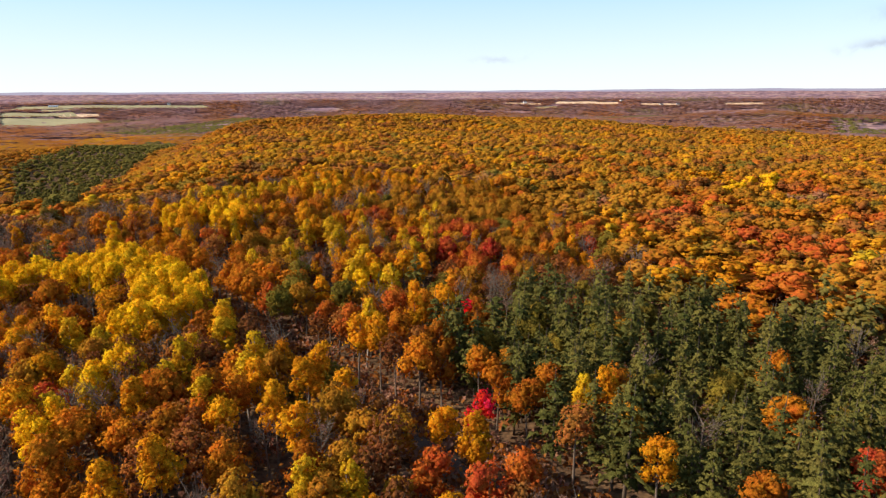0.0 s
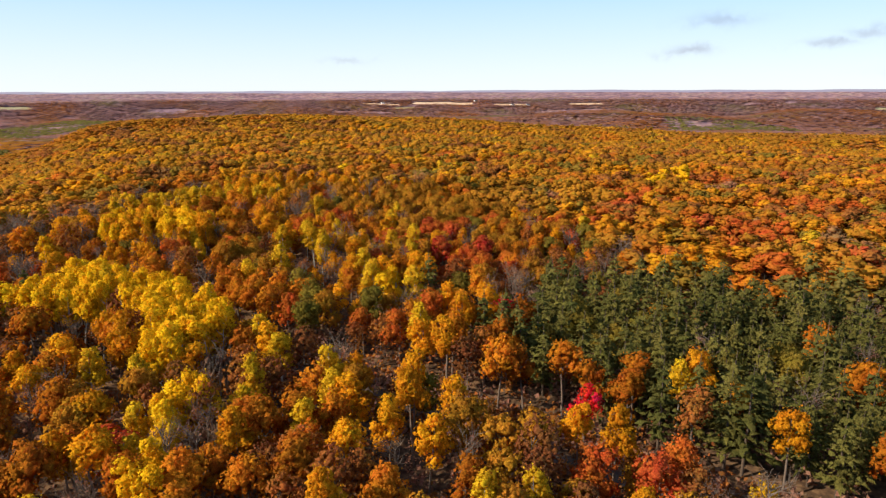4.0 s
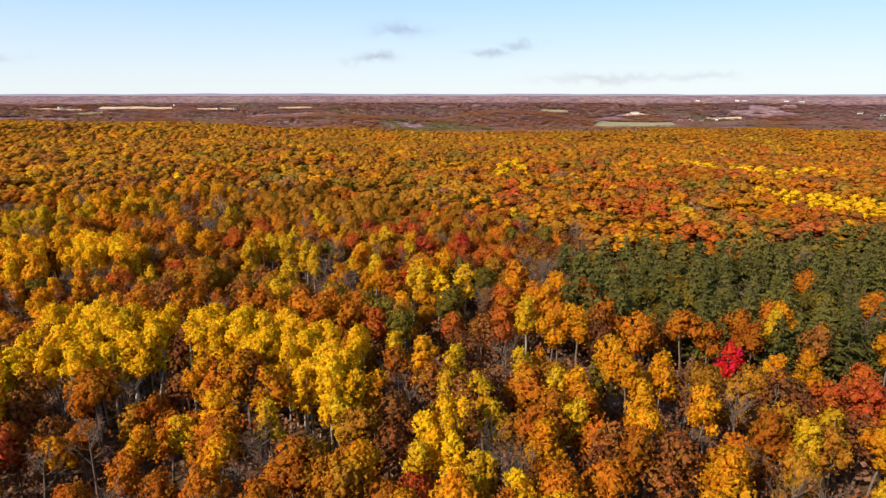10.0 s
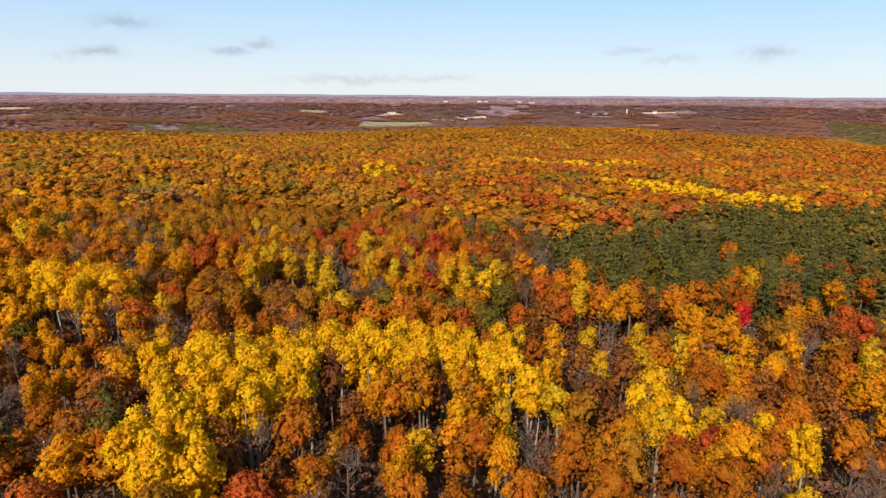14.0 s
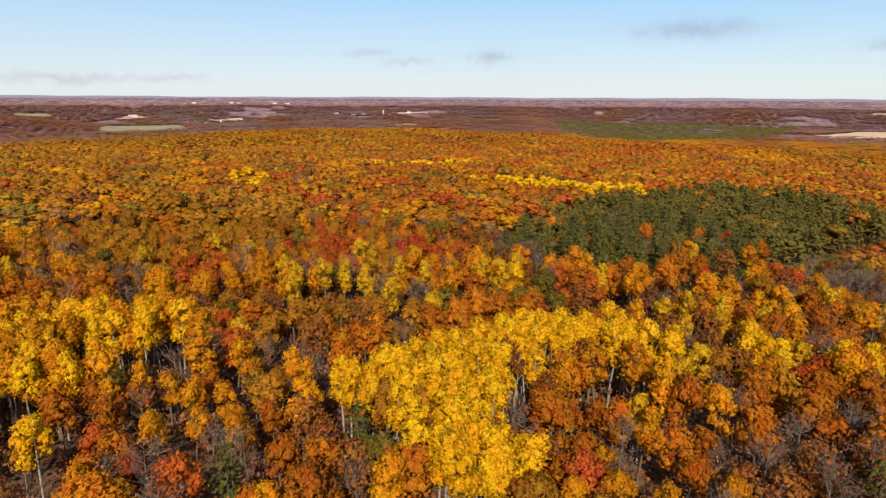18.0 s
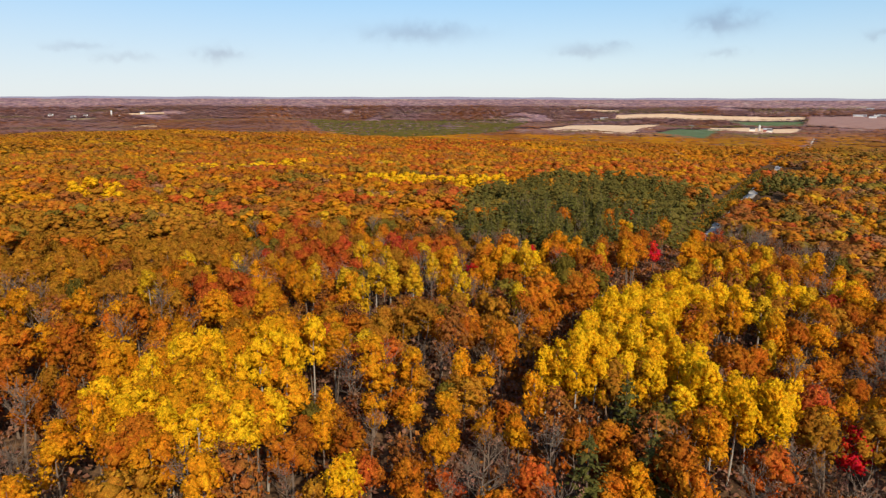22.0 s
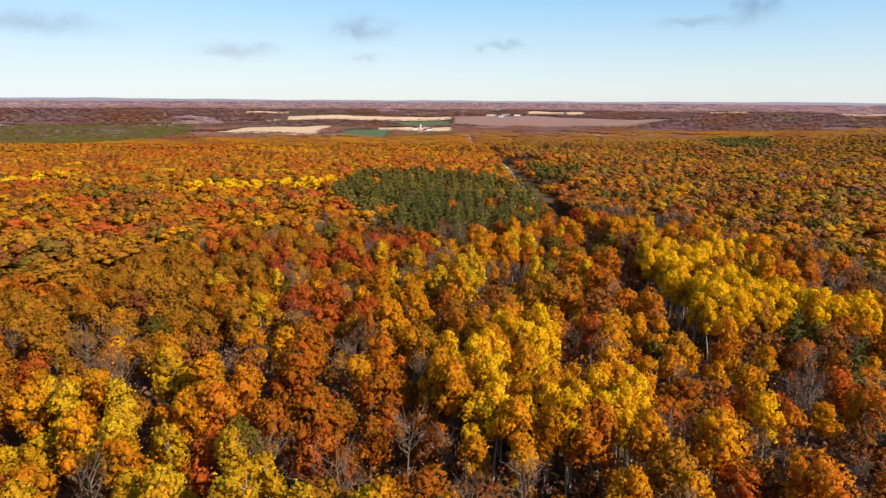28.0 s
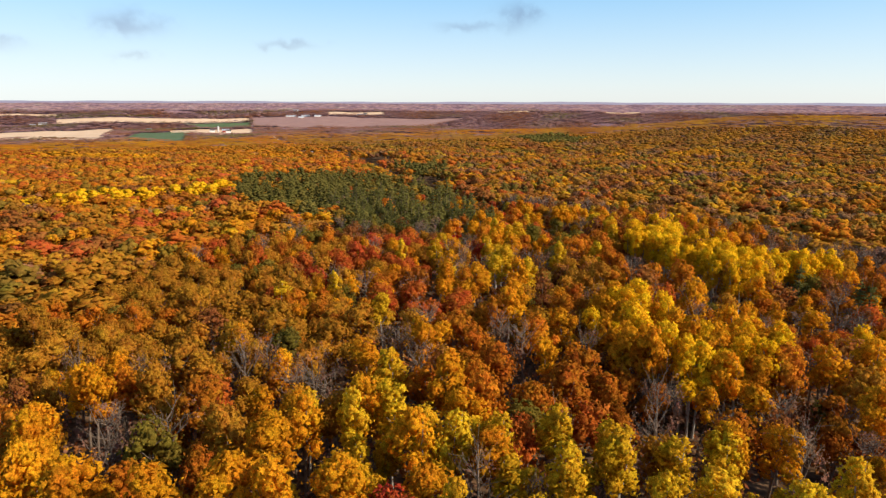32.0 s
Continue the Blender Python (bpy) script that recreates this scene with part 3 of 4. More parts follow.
def sprays(p, nrm, size, r, corners=4):
    """One leaf spray for each point, set roughly along the crown's skin: a kinked four-cornered one, or a small three-cornered one."""
    n = len(p)
    t = r.normal(size=(n, 3))
    t -= nrm * (t * nrm).sum(1, keepdims=True)
    t /= np.linalg.norm(t, axis=1, keepdims=True)
    b = np.cross(nrm, t)
    s = (size * r.uniform(0.65, 1.35, n))[:, None]
    if corners == 3:
        k = r.uniform(-0.5, 0.5, n)[:, None]
        v = np.stack([p - t * s, p + t * s * (0.7 + 0.4 * k) + b * s * 0.85, p + t * s * (0.7 - 0.4 * k) - b * s * 0.85], 1)
        return v.reshape(-1, 3), np.arange(3 * n).reshape(n, 3)
    w = s * r.uniform(0.5, 0.9, n)[:, None]
    v = np.stack([p - t * s, p + b * w + nrm * s * 0.25, p + t * s, p - b * w + nrm * s * r.uniform(-0.35, 0.25, n)[:, None]], 1)
    return v.reshape(-1, 3), np.arange(4 * n).reshape(n, 4)


def lobes_of(kind, r, lobes):
    """Middles and radii of a crown's lobes; metres, foot of the trunk at 0."""
    tall = kind in ("aspen", "golden", "lime") and lobes > 4
    h, rad, half = (15.0, 2.6, 5.2) if tall else (13.6, 3.3, 5.0)
    if kind == "lime" and lobes > 4:
        h, rad, half = 15.0, 2.05, 5.5
    if kind == "aspen" and lobes > 4:
        h, rad, half = 15.5, 2.3, 5.4
    if kind == "crimson":
        h, rad, half = 11.0, 2.5, 4.2
    if kind == "mauve":
        h, rad, half = 11.0, 3.8, 3.6
    if kind == "pine":
        h, rad, half = 15.5, 2.5, 6.0
    u = r.normal(size=(lobes, 3))
    u /= np.linalg.norm(u, axis=1, keepdims=True)
    u[:, 2] = np.where(u[:, 2] < -0.6, -u[:, 2], u[:, 2])
    c = u * np.array((rad, rad, half)) * r.uniform(0.4, 0.78, (lobes, 1))
    if kind == "pine":
        c[:, :2] *= (1.15 - 0.75 * (c[:, 2:3] / half + 1) / 2)
    c[0] = (0, 0, half * (0.62 if lobes > 1 else 0.15))
    lr = rad * r.uniform(0.34, 0.54, lobes) * (1.0 if lobes >= 10 else 1.08 if lobes > 4 else 1.6 if lobes > 1 else 2.0)
    if kind == "pine":
        lr = lr * np.clip(1.1 - c[:, 2] / half * 0.55, 0.4, 1.3)
    c[:, 2] += h - half
    return c, lr


def tufts(p, nrm, along, size, wide, rise, r):
    """One leafy tuft for each point: a small three-sided peak, its tip outward, its foot drawn back and uneven."""
    n = len(p)
    t = along - nrm * (along * nrm).sum(1, keepdims=True)
    t /= np.linalg.norm(t, axis=1, keepdims=True)
    b = np.cross(nrm, t)
    s = (size * r.uniform(0.55, 1.45, n))[:, None]
    k = r.uniform(0.6, 1.35, (3, n, 1))
    d = r.uniform(0.0, 0.55, (3, n, 1))
    v = np.stack([p + nrm * s * rise * r.uniform(0.6, 1.4, (n, 1)) + r.normal(0, 0.22, (n, 3)) * s,
                  p + t * s * k[0] - nrm * s * d[0],
                  p + (b * wide - t * 0.55) * s * k[1] - nrm * s * d[1],
                  p - (b * wide + t * 0.55) * s * k[2] - nrm * s * d[2]], 1)
    f = np.array([(0, 1, 2), (0, 2, 3), (0, 3, 1)])[None] + (np.arange(n) * 4)[:, None, None]
    return v.reshape(-1, 3), f.reshape(-1, 3)


def unit(v):
    return v / np.linalg.norm(v, axis=1, keepdims=True)


def pine_crown(r, n, size):
    """Whorls of upswept, drooping-tipped boughs round the trunk, each a row of needle tufts."""
    h, base, rad = 15.5 + r.uniform(-1.5, 1.5), 3.5, 3.5
    tiers, arms = 8, 6
    row = max(1, n // (tiers * arms))
    lv, arm, k = (g.ravel() for g in np.meshgrid(np.arange(tiers), np.arange(arms), np.arange(row), indexing="ij"))
    out = r.uniform(0.6, 1.12, (tiers, arms))[lv, arm]
    up = r.uniform(-0.05, 0.4, (tiers, arms))[lv, arm]
    lift = r.uniform(-0.5, 0.5, (tiers, arms))[lv, arm]
    a = arm / arms * 2 * np.pi + r.uniform(0, 6.28, tiers)[lv] + r.normal(0, 0.12, len(k))
    tz = lv / tiers
    reach = rad * (1.06 - tz ** 1.8) * out * (k + 0.8) / row
    way = np.column_stack([np.cos(a), np.sin(a), up])
    p = np.column_stack([reach * np.cos(a), reach * np.sin(a), base + (h - base) * tz + up * reach + lift])
    nrm = unit(np.column_stack([0.45 * np.cos(a), 0.45 * np.sin(a), np.full(len(k), 1.0)]) + r.normal(0, 0.22, (len(k), 3)))
    s = size * (1.15 - 0.5 * tz) * (1.1 - 0.3 * k / row)
    top = np.array([(0, 0, h - 1.4), (0.1, 0, h - 0.5), (0, 0.1, h + 0.2)])
    p, nrm, way, s = np.vstack([p, top]), np.vstack([nrm, np.tile((0.1, 0, 1.0), (3, 1))]), np.vstack([way, np.tile((1.0, 0.2, 0), (3, 1))]), np.append(s, (size * 0.8, size * 0.6, size * 0.4))
    return p, nrm, way, s


def crown_mesh(kind, r, n, size, lobes, loose=0, fine=0.2):
    """A crown: tufts over the skin of its lobes, and loose sprays that break the outline."""
    if kind == "pine" and n > 30:
        p, nrm, way, s = pine_crown(r, n, size)
        pieces = [tufts(p, nrm, way, s * 1.25, 0.5, 0.35, r)]
    else:
        c, lr = lobes_of(kind, r, lobes)
        pick = r.choice(lobes, 2 * n, p=lr ** 2 / (lr ** 2).sum())
        d = r.normal(size=(2 * n, 3))
        d[:, 2] += 0.35
        d = unit(d)
        p = c[pick] + d * lr[pick][:, None] * r.uniform(0.78, 1.06, (2 * n, 1)) * np.array((1, 1, 1.12))
        deep = np.min([np.linalg.norm(p - c[i], axis=1) / lr[i] + (pick == i) for i in range(lobes)], 0)
        keep = np.argsort(-deep)[:n] if lobes > 1 else np.arange(n)       # those not buried in a neighbouring lobe
        p, d = p[keep], d[keep]
        nrm = unit(d + r.normal(0, 0.28, p.shape))
        pieces = [tufts(p, nrm, r.normal(size=p.shape), size, 0.8, 0.62, r)]
    if loose:
        i = r.integers(0, len(p), loose)
        q = p[i] + nrm[i] * r.uniform(-0.3, 0.55, (loose, 1)) + r.normal(0, 0.32, (loose, 3))
        pieces.append(sprays(q, unit(nrm[i] + r.normal(0, 0.6, (loose, 3))), fine, r, 3))
    return join(pieces)


OCT = np.array([(0, 0, 1), (1, 0, 0), (0, 1, 0), (-1, 0, 0), (0, -1, 0), (0, 0, -1.0)])
OCT_F = np.array([(0, 1, 2), (0, 2, 3), (0, 3, 4), (0, 4, 1), (5, 2, 1), (5, 3, 2), (5, 4, 3), (5, 1, 4)])


def cores(kind, r, lobes, swell):
    """The leafy inside of each lobe, lumpy and closed, under the outer sprays. Call with the generator fresh, so that the lobes agree."""
    c, lr = lobes_of(kind, r, lobes)
    shape, faces = OCT, OCT_F[:4] if lobes == 1 else OCT_F
    v = shape[None] * (lr[:, None] * r.uniform(0.8, 1.15, (len(c), len(shape))))[..., None] * swell * np.array((1, 1, 1.15))
    v = v + c[:, None]
    f = faces[None] + (np.arange(len(c)) * len(shape))[:, None, None]
    return v.reshape(-1, 3), f.reshape(-1, 3)


def tube(path, radii, sides):
    """A tapered limb along a path."""
    path = np.asarray(path, float)
    v, f = [], []
    ang = np.arange(sides) * 2 * np.pi / sides
    for i, (q, w) in enumerate(zip(path, radii)):
        t = path[min(i + 1, len(path) - 1)] - path[max(i - 1, 0)]
        t = t / np.linalg.norm(t)
        a = np.cross(t, (0.31, 0.95, 0.1) if abs(t[2]) > 0.8 else (0, 0, 1.0))
        a /= np.linalg.norm(a)
        b = np.cross(t, a)
        v.append(q + w * (np.cos(ang)[:, None] * a + np.sin(ang)[:, None] * b))
    for i in range(len(path) - 1):
        for j in range(sides):
            k = (j + 1) % sides
            f.append((i * sides + j, i * sides + k, (i + 1) * sides + k, (i + 1) * sides + j))
    return np.vstack(v), np.array(f)


def join(pieces):
    v, f, o = [], [], 0
    for a, b in pieces:
        v.append(a), f.append(b + o)
        o += len(a)
    return np.vstack(v), np.vstack(f)


def trunk_shape(kind, r):
    """Trunk and limbs; a bare tree carries boughs and twigs as well."""
    pieces = []
    if kind == "pine":
        return tube([(0, 0, -0.5), (0.05, 0, 8), (0, 0.05, 17)], (0.24, 0.16, 0.03), 6)
    h = {"aspen": 13.5, "golden": 13.5, "lime": 13.5, "crimson": 9.5, "bare": 12.0}.get(kind, 11.5)
    lean = r.normal(0, 0.35, 2)
    path = np.array([(0, 0, -0.5), (lean[0] * 0.3, lean[1] * 0.3, h * 0.35), (lean[0], lean[1], h * 0.7), (lean[0] * 1.2, lean[1], h)])
    pieces.append(tube(path, (0.22, 0.17, 0.10, 0.02), 6))
    boughs = 15 if kind == "bare" else 5
    for _ in range(boughs):
        k = r.uniform(0.3, 0.92)
        s = path[1] + (path[3] - path[1]) * k
        a, up = r.uniform(0, 2 * np.pi), r.uniform(0.5, 1.3)
        ln = (3.4 if kind not in ("aspen", "lime", "golden") else 1.7) * (1.15 - 0.6 * k) * r.uniform(0.8, 1.2)
        way = np.array((math.cos(a), math.sin(a), up))
        way /= np.linalg.norm(way)
        mid = s + way * ln * 0.5 + r.normal(0, 0.15, 3)
        end = s + way * ln + np.array((0, 0, 0.5))
        pieces.append(tube([s, mid, end], (0.085, 0.05, 0.012), 3))
        if kind == "bare":
            for _ in range(5):
                q = s + (end - s) * r.uniform(0.25, 0.95)
                w = way * 0.6 + r.normal(0, 0.55, 3) + np.array((0, 0, 0.5))
                pieces.append(tube([q, q + w * r.uniform(0.8, 1.7)], (0.032, 0.008), 3))
    return join(pieces)


def smooth(ob):
    ob.data.polygons.foreach_set("use_smooth", np.ones(len(ob.data.polygons), bool))
    return ob


LOOKS = {   # kind: name, label, bark, leaf tufts, tuft size
    "aspen": ("aspen_tree", "bright yellow aspen with slim pale trunk on forest floor", bark_pale, 370, 0.30),
    "golden": ("golden_tree", "golden yellow tree with tall clumpy crown in the forest", bark_grey, 370, 0.30),
    "lime": ("poplar_tree", "yellow poplar with pale forking trunk in the forest", bark_pale, 370, 0.30),
    "orange": ("maple_tree", "orange autumn maple with rounded crown on forest floor", bark_grey, 370, 0.30),
    "rust": ("oak_tree", "rust-brown oak with thinning leaves on forest floor", bark_grey, 290, 0.29),
    "olive": ("olive_oak_tree", "olive-gold oak with broad lumpy crown in the forest", bark_grey, 370, 0.30),
    "green": ("green_oak_tree", "dull green oak still in leaf among autumn trees", bark_grey, 370, 0.30),
    "ember": ("red_oak_tree", "red-orange oak with broad crown on forest floor", bark_grey, 370, 0.30),
    "red": ("red_maple_tree", "orange-red maple with rounded crown on forest floor", bark_grey, 370, 0.30),
    "crimson": ("scarlet_maple_tree", "small scarlet maple glowing among orange trees", bark_grey, 300, 0.27),
    "pine": ("pine_tree", "dark green pine with tiered boughs in a conifer stand", bark_brown, 200, 0.6),
    "bare": ("bare_tree", "grey-brown leafless tree with twiggy boughs on forest floor", bark_grey, 240, 0.13),
}
VARIANTS = 4
protos = {}


def plant(kind, x, y, size=1.0, broad=1.0):
    """One tree as a thing: an empty at its foot, the trunk and the crown."""
    name, label, bark, n, s = LOOKS[kind]
    v = int(rng.integers(0, VARIANTS))
    if math.hypot(x - MID[0], y - MID[1]) > 98:      # beside the flight: finer leaves
        v, n, s = v + VARIANTS, int(n * 1.15), s * 0.94
    oval = rng.uniform(0.82, 1.2)
    m = Matrix.LocRotScale((x, y, float(ground(x, y))), Euler((rng.normal(0, 0.05), rng.normal(0, 0.05), rng.uniform(0, 6.28))), (size * broad * oval, size * broad / oval, size))
    if (kind, v) in protos:
        return copy_thing(protos[kind, v], m)
    r = np.random.default_rng(100 + v * 17 + len(kind) * 131)
    tree = tagged(new(name), label, "tree", "forest trees")
    tv, tf = trunk_shape(kind, r)
    mesh_object("trunk", tv, tf, [bark], tree)
    lobes, seed = int(r.integers(12, 21)), int(r.integers(0, 9999))
    if kind == "bare":
        cv, cf = crown_mesh(kind, np.random.default_rng(seed), 12, 0.25, lobes, n, s)
    else:
        pieces = [crown_mesh(kind, np.random.default_rng(seed), n, s, lobes, 220, 0.15)]
        if kind != "pine":
            pieces.append(cores(kind, np.random.default_rng(seed), lobes, 0.72 if kind != "rust" else 0.45))
        cv, cf = join(pieces)
    smooth(mesh_object("crown", cv, cf, [leaf_mat[kind]], tree))
    protos[kind, v] = tree
    tree.matrix_basis = pose(x, y, float(ground(x, y)))     # the first of a shape keeps its own size
    return tree


# single trees that stand out: kind, x, y, size
MARKS = [
    ("crimson", 9.5, 94.4, 1.35), ("red", 8.1, 180, 1.1), ("crimson", -11, 164, 0.95), ("crimson", 11.4, 137.3, 0.85), ("crimson", -104, 139, 0.75),
    ("red", 131, 127, 1.0), ("red", 117, 143, 1.0), ("red", 90, 226, 1.0), ("red", 51, 185, 0.9), ("red", 96, 145, 1.0), ("red", 117, 173, 1.0),
    ("red", 106, 190, 0.9), ("red", 100, 227, 0.9), ("red", -1, 193.5, 0.8),
    ]


def mark(kind, *spots):
    """Trees of one kind that can be told apart, by their feet."""
    for x, y in spots:
        off, along = road_side(x, y)
        if along > 20 and -5.2 < off < (6.5 if 180 < along < 230 else 4.6):
            continue
        if in_stand(np.array((x,)), np.array((y,)))[0] or min(math.hypot(x - m[1], y - m[2]) for m in MARKS[:14]) < 3.2:
            continue
        if math.hypot(x - 9.5, y - 92) > 4.6:
            MARKS.append((kind, x, y, ((0.84 if kind in ("ember", "red") else 1.0) + 0.18 * ((x * 7.3 + y * 3.1) % 1)) * (0.76 if in_dim(x, y) else 1.0)))      # stunted on the brushy ground


mark("golden",
     (24, 70.5), (-40, 72), (-33.5, 74), (31.5, 75.5), (18, 76), (7, 81), (3, 84), (-55, 84.5), (-19, 85.5), (-29.5, 87.5),
     (-51.5, 89), (-44, 91.5), (-61.5, 91.5), (-23, 92), (29.5, 93.5), (-65.5, 94), (-13, 95.5), (-18.5, 97), (2, 97), (-26.5, 100.5),
     (-17.5, 101.5), (-64, 104), (-15, 107), (-25, 110), (-8, 115.5), (-76, 118), (-12.5, 118), (-52, 119), (-20, 120), (-97.5, 121),
     (-39.5, 122.5), (-73, 125), (-64.5, 128), (-2, 128.5), (-100.5, 129.5), (-82, 129.5), (-107, 131), (5, 131), (-67.5, 134), (-99.5, 135.5))
mark("golden",
     (-90, 135.5), (-70, 138.5), (-1, 138.5), (-100, 140.5), (-95, 154.5), (-11.5, 157), (-4, 158), (-95.5, 160), (-103.5, 163.5), (-18, 163.5),
     (-16.5, 174), (-108, 175.5), (-84.5, 180), (-92.5, 185.5), (-76, 185.5), (-87.5, 189), (-82, 192.5), (-109.5, 194.5), (-88.5, 195.5), (-94.5, 197),
     (-82, 198.5), (-32, 200.5), (-106.5, 201.5), (-73, 202.5), (-79.5, 204), (-26, 208.5), (-76.5, 210.5), (-20.5, 211), (-83.5, 211.5), (-39.5, 218),
     (-100.5, 226), (-41.5, 227), (-94.5, 231.5), (-53, 232), (-60.5, 234), (-102.5, 237.5), (-83.5, 238.5), (-74, 241), (-98, 244.5), (-77.5, 245.5))
mark("golden",
     (-36.5, 251), (-86, 260), (-81.5, 262), (-33, 264), (-45.5, 265.5), (-51, 269.5), (-39.5, 275.5), (-57.5, 278.5), (-51, 282), (-36, 283),
     (-55.5, 286.5), (-1.5, 286.5), (-6, 288.5), (-37, 289), (-48, 292), (-43, 297), (-11, 297), (-38, 297.5), (-33, 301.5), (-14.5, 301.5),
     (-23, 302), (-27.5, 306), (-20.5, 306))
mark("lime",
     (23, 66.5), (-9, 71.5), (-15, 72.5), (-57, 91), (26, 93.5), (-35, 95), (-53, 95.5), (-58, 101), (-49, 101.5), (-43.5, 102.5),
     (-30, 103), (-40.5, 106), (-12, 107), (-51.5, 108.5), (-29.5, 109), (-13.5, 112.5), (-42.5, 114), (-59.5, 115), (-37.5, 117.5), (-56, 120),
     (-69, 121), (-16.5, 121.5), (-62.5, 123), (-11.5, 125), (-76.5, 128.5), (-41.5, 128.5), (-51, 131.5), (-52, 139), (-45.5, 139), (-60, 141.5),
     (-52.5, 146.5), (-46, 146.5), (-6.5, 148.5), (-56.5, 149.5), (-63, 150), (-68, 151), (-15.5, 151), (-15, 156.5), (-42.5, 166), (-16, 170))
mark("lime",
     (-1, 174), (-36, 176), (-17.5, 177.5), (-25, 183.5), (-5.5, 185), (-24, 189), (3, 190.5), (-26.5, 193), (-35, 197.5), (-28.5, 200.5),
     (-18, 207), (-22, 241), (-81, 265), (-37.5, 265), (-94, 268), (-75.5, 268.5), (-70, 268.5), (-63, 268.5), (-89, 272), (-42.5, 273.5),
     (-70.5, 274), (-80, 274), (-57, 274), (-49, 275.5), (-75.5, 277.5), (-67, 279), (-40, 279), (-33.5, 279), (-53.5, 279.5), (-58, 289))
mark("red",
     (8, 71.5), (59, 72.5), (-58, 94), (-62.5, 98), (11, 135), (-97, 139.5), (-10.5, 166.5), (-119, 172.5), (-11.5, 173.5), (20, 179),
     (-112.5, 184), (15, 194.5), (-53, 291.5))
mark("rust",
     (-7.5, 75.5), (12.5, 78.5), (-38, 79), (-5, 79.5), (-31.5, 80.5), (22.5, 85), (13, 87), (-40, 87.5), (-35.5, 88.5), (-48, 92),
     (-47.5, 97.5), (-89, 108), (-57.5, 108), (-38.5, 109.5), (-44, 110), (-0.5, 116.5), (-42.5, 117), (-59, 118.5), (-33.5, 119.5), (-64.5, 135),
     (-57.5, 138.5), (-90, 143), (-96.5, 148), (-85, 158), (-99, 169), (-92, 174), (-88, 178), (-74, 182), (-60.5, 184.5), (-98, 223),
     (-87, 253.5), (-28.5, 257.5))
mark("orange",
     (42, 68.5), (24, 76.5), (-15.5, 76.5), (-50.5, 77.5), (-25, 78), (-42.5, 84), (55.5, 84), (-50, 85), (-36, 85), (-56, 88),
     (-47, 89), (-69, 90.5), (-34, 91.5), (11, 94), (17, 94), (-42, 95), (-83.5, 96.5), (32, 97), (-65.5, 97.5), (-30.5, 98),
     (5, 98.5), (20.5, 98.5), (-54.5, 99), (-35, 99), (-2.5, 99), (61, 100), (-78, 103), (10, 104), (-31.5, 106), (3.5, 106),
     (-66.5, 107), (-0.5, 108.5), (-71, 109), (-80, 112), (4, 116), (-83, 121), (-75, 122), (-5, 122.5), (-91, 125), (-44, 125))
mark("orange",
     (-85.5, 125.5), (-49, 127), (11.5, 129.5), (-57, 130.5), (-11, 131.5), (-77.5, 133), (1, 133.5), (-87, 137.5), (-92, 138), (-67.5, 140.5),
     (-94.5, 142.5), (-83.5, 144), (-38.5, 146), (8, 146.5), (-100, 149), (-42.5, 151), (-32, 151.5), (-82.5, 155), (-98, 155.5), (-91, 156),
     (-36, 157), (-20.5, 157), (-8, 158.5), (-46.5, 159.5), (-40.5, 161), (-99.5, 162.5), (-47, 164), (-107.5, 170.5), (-113, 173), (-64.5, 173),
     (-96.5, 174), (-101.5, 175), (-60, 175.5), (-76.5, 176), (-67, 178), (-106.5, 179), (-97, 179), (-71.5, 180), (-85.5, 184), (-111.5, 196.5))
mark("orange",
     (-75.5, 197.5), (-97, 203), (-102.5, 204), (-88, 208.5), (-81, 208.5), (-84, 214), (-89, 216), (-50, 216.5), (-112, 225), (-39.5, 229),
     (-50.5, 235.5), (-38.5, 241.5), (-71.5, 244.5), (-42, 245.5), (-59.5, 246), (-65.5, 247), (-66, 252), (-49, 252), (-60.5, 256), (-69, 258),
     (-81.5, 258.5), (-47, 259.5), (-56.5, 260.5), (-43, 262), (-52.5, 265.5), (-20, 282.5), (-5, 297))
mark("bare",
     (-27.5, 69.5), (40, 82), (63, 92), (39.5, 105), (80.5, 110), (-49, 114), (-27.5, 115), (-47, 119.5), (-59.5, 126), (-60.5, 132),
     (-87, 133.5), (-10.5, 138), (-87.5, 147), (-73, 150.5), (-54.5, 169), (-110.5, 189), (-94, 190.5), (-102, 190.5), (-64.5, 192.5), (-99, 195),
     (-71, 200), (-103.5, 201), (-66, 204.5), (-102.5, 216.5), (-95, 217), (-59.5, 230), (-41.5, 233), (-58.5, 236), (-30.5, 238.5), (-50, 242.5),
     (-74, 246), (-81, 249.5), (-38, 257), (-89.5, 261), (-14.5, 269.5), (-58.5, 281.5), (-14, 292))
mark("ember",
     (13, 74.5), (1, 75.5), (18.5, 81), (13, 83.5), (3.5, 87), (-53.5, 111), (-14.5, 128.5), (-20.5, 137), (-5.5, 137), (-49.5, 137.5),
     (-35, 144), (-109.5, 159), (0, 177.5), (-118.5, 181.5), (-105, 188.5), (8.5, 197), (-98.5, 198), (-66.5, 198.5), (-64, 202.5), (-94, 207),
     (-18.5, 223.5), (-11, 225.5), (-104, 227.5), (-25.5, 229.5), (-64, 259.5), (-59, 269.5), (-17, 277.5))
mark("green",
     (-31, 133), (-31.5, 139), (-17.5, 140), (-30, 147), (-29.5, 152.5), (-96.5, 165), (-79, 213), (-76, 218), (-22, 292.5))
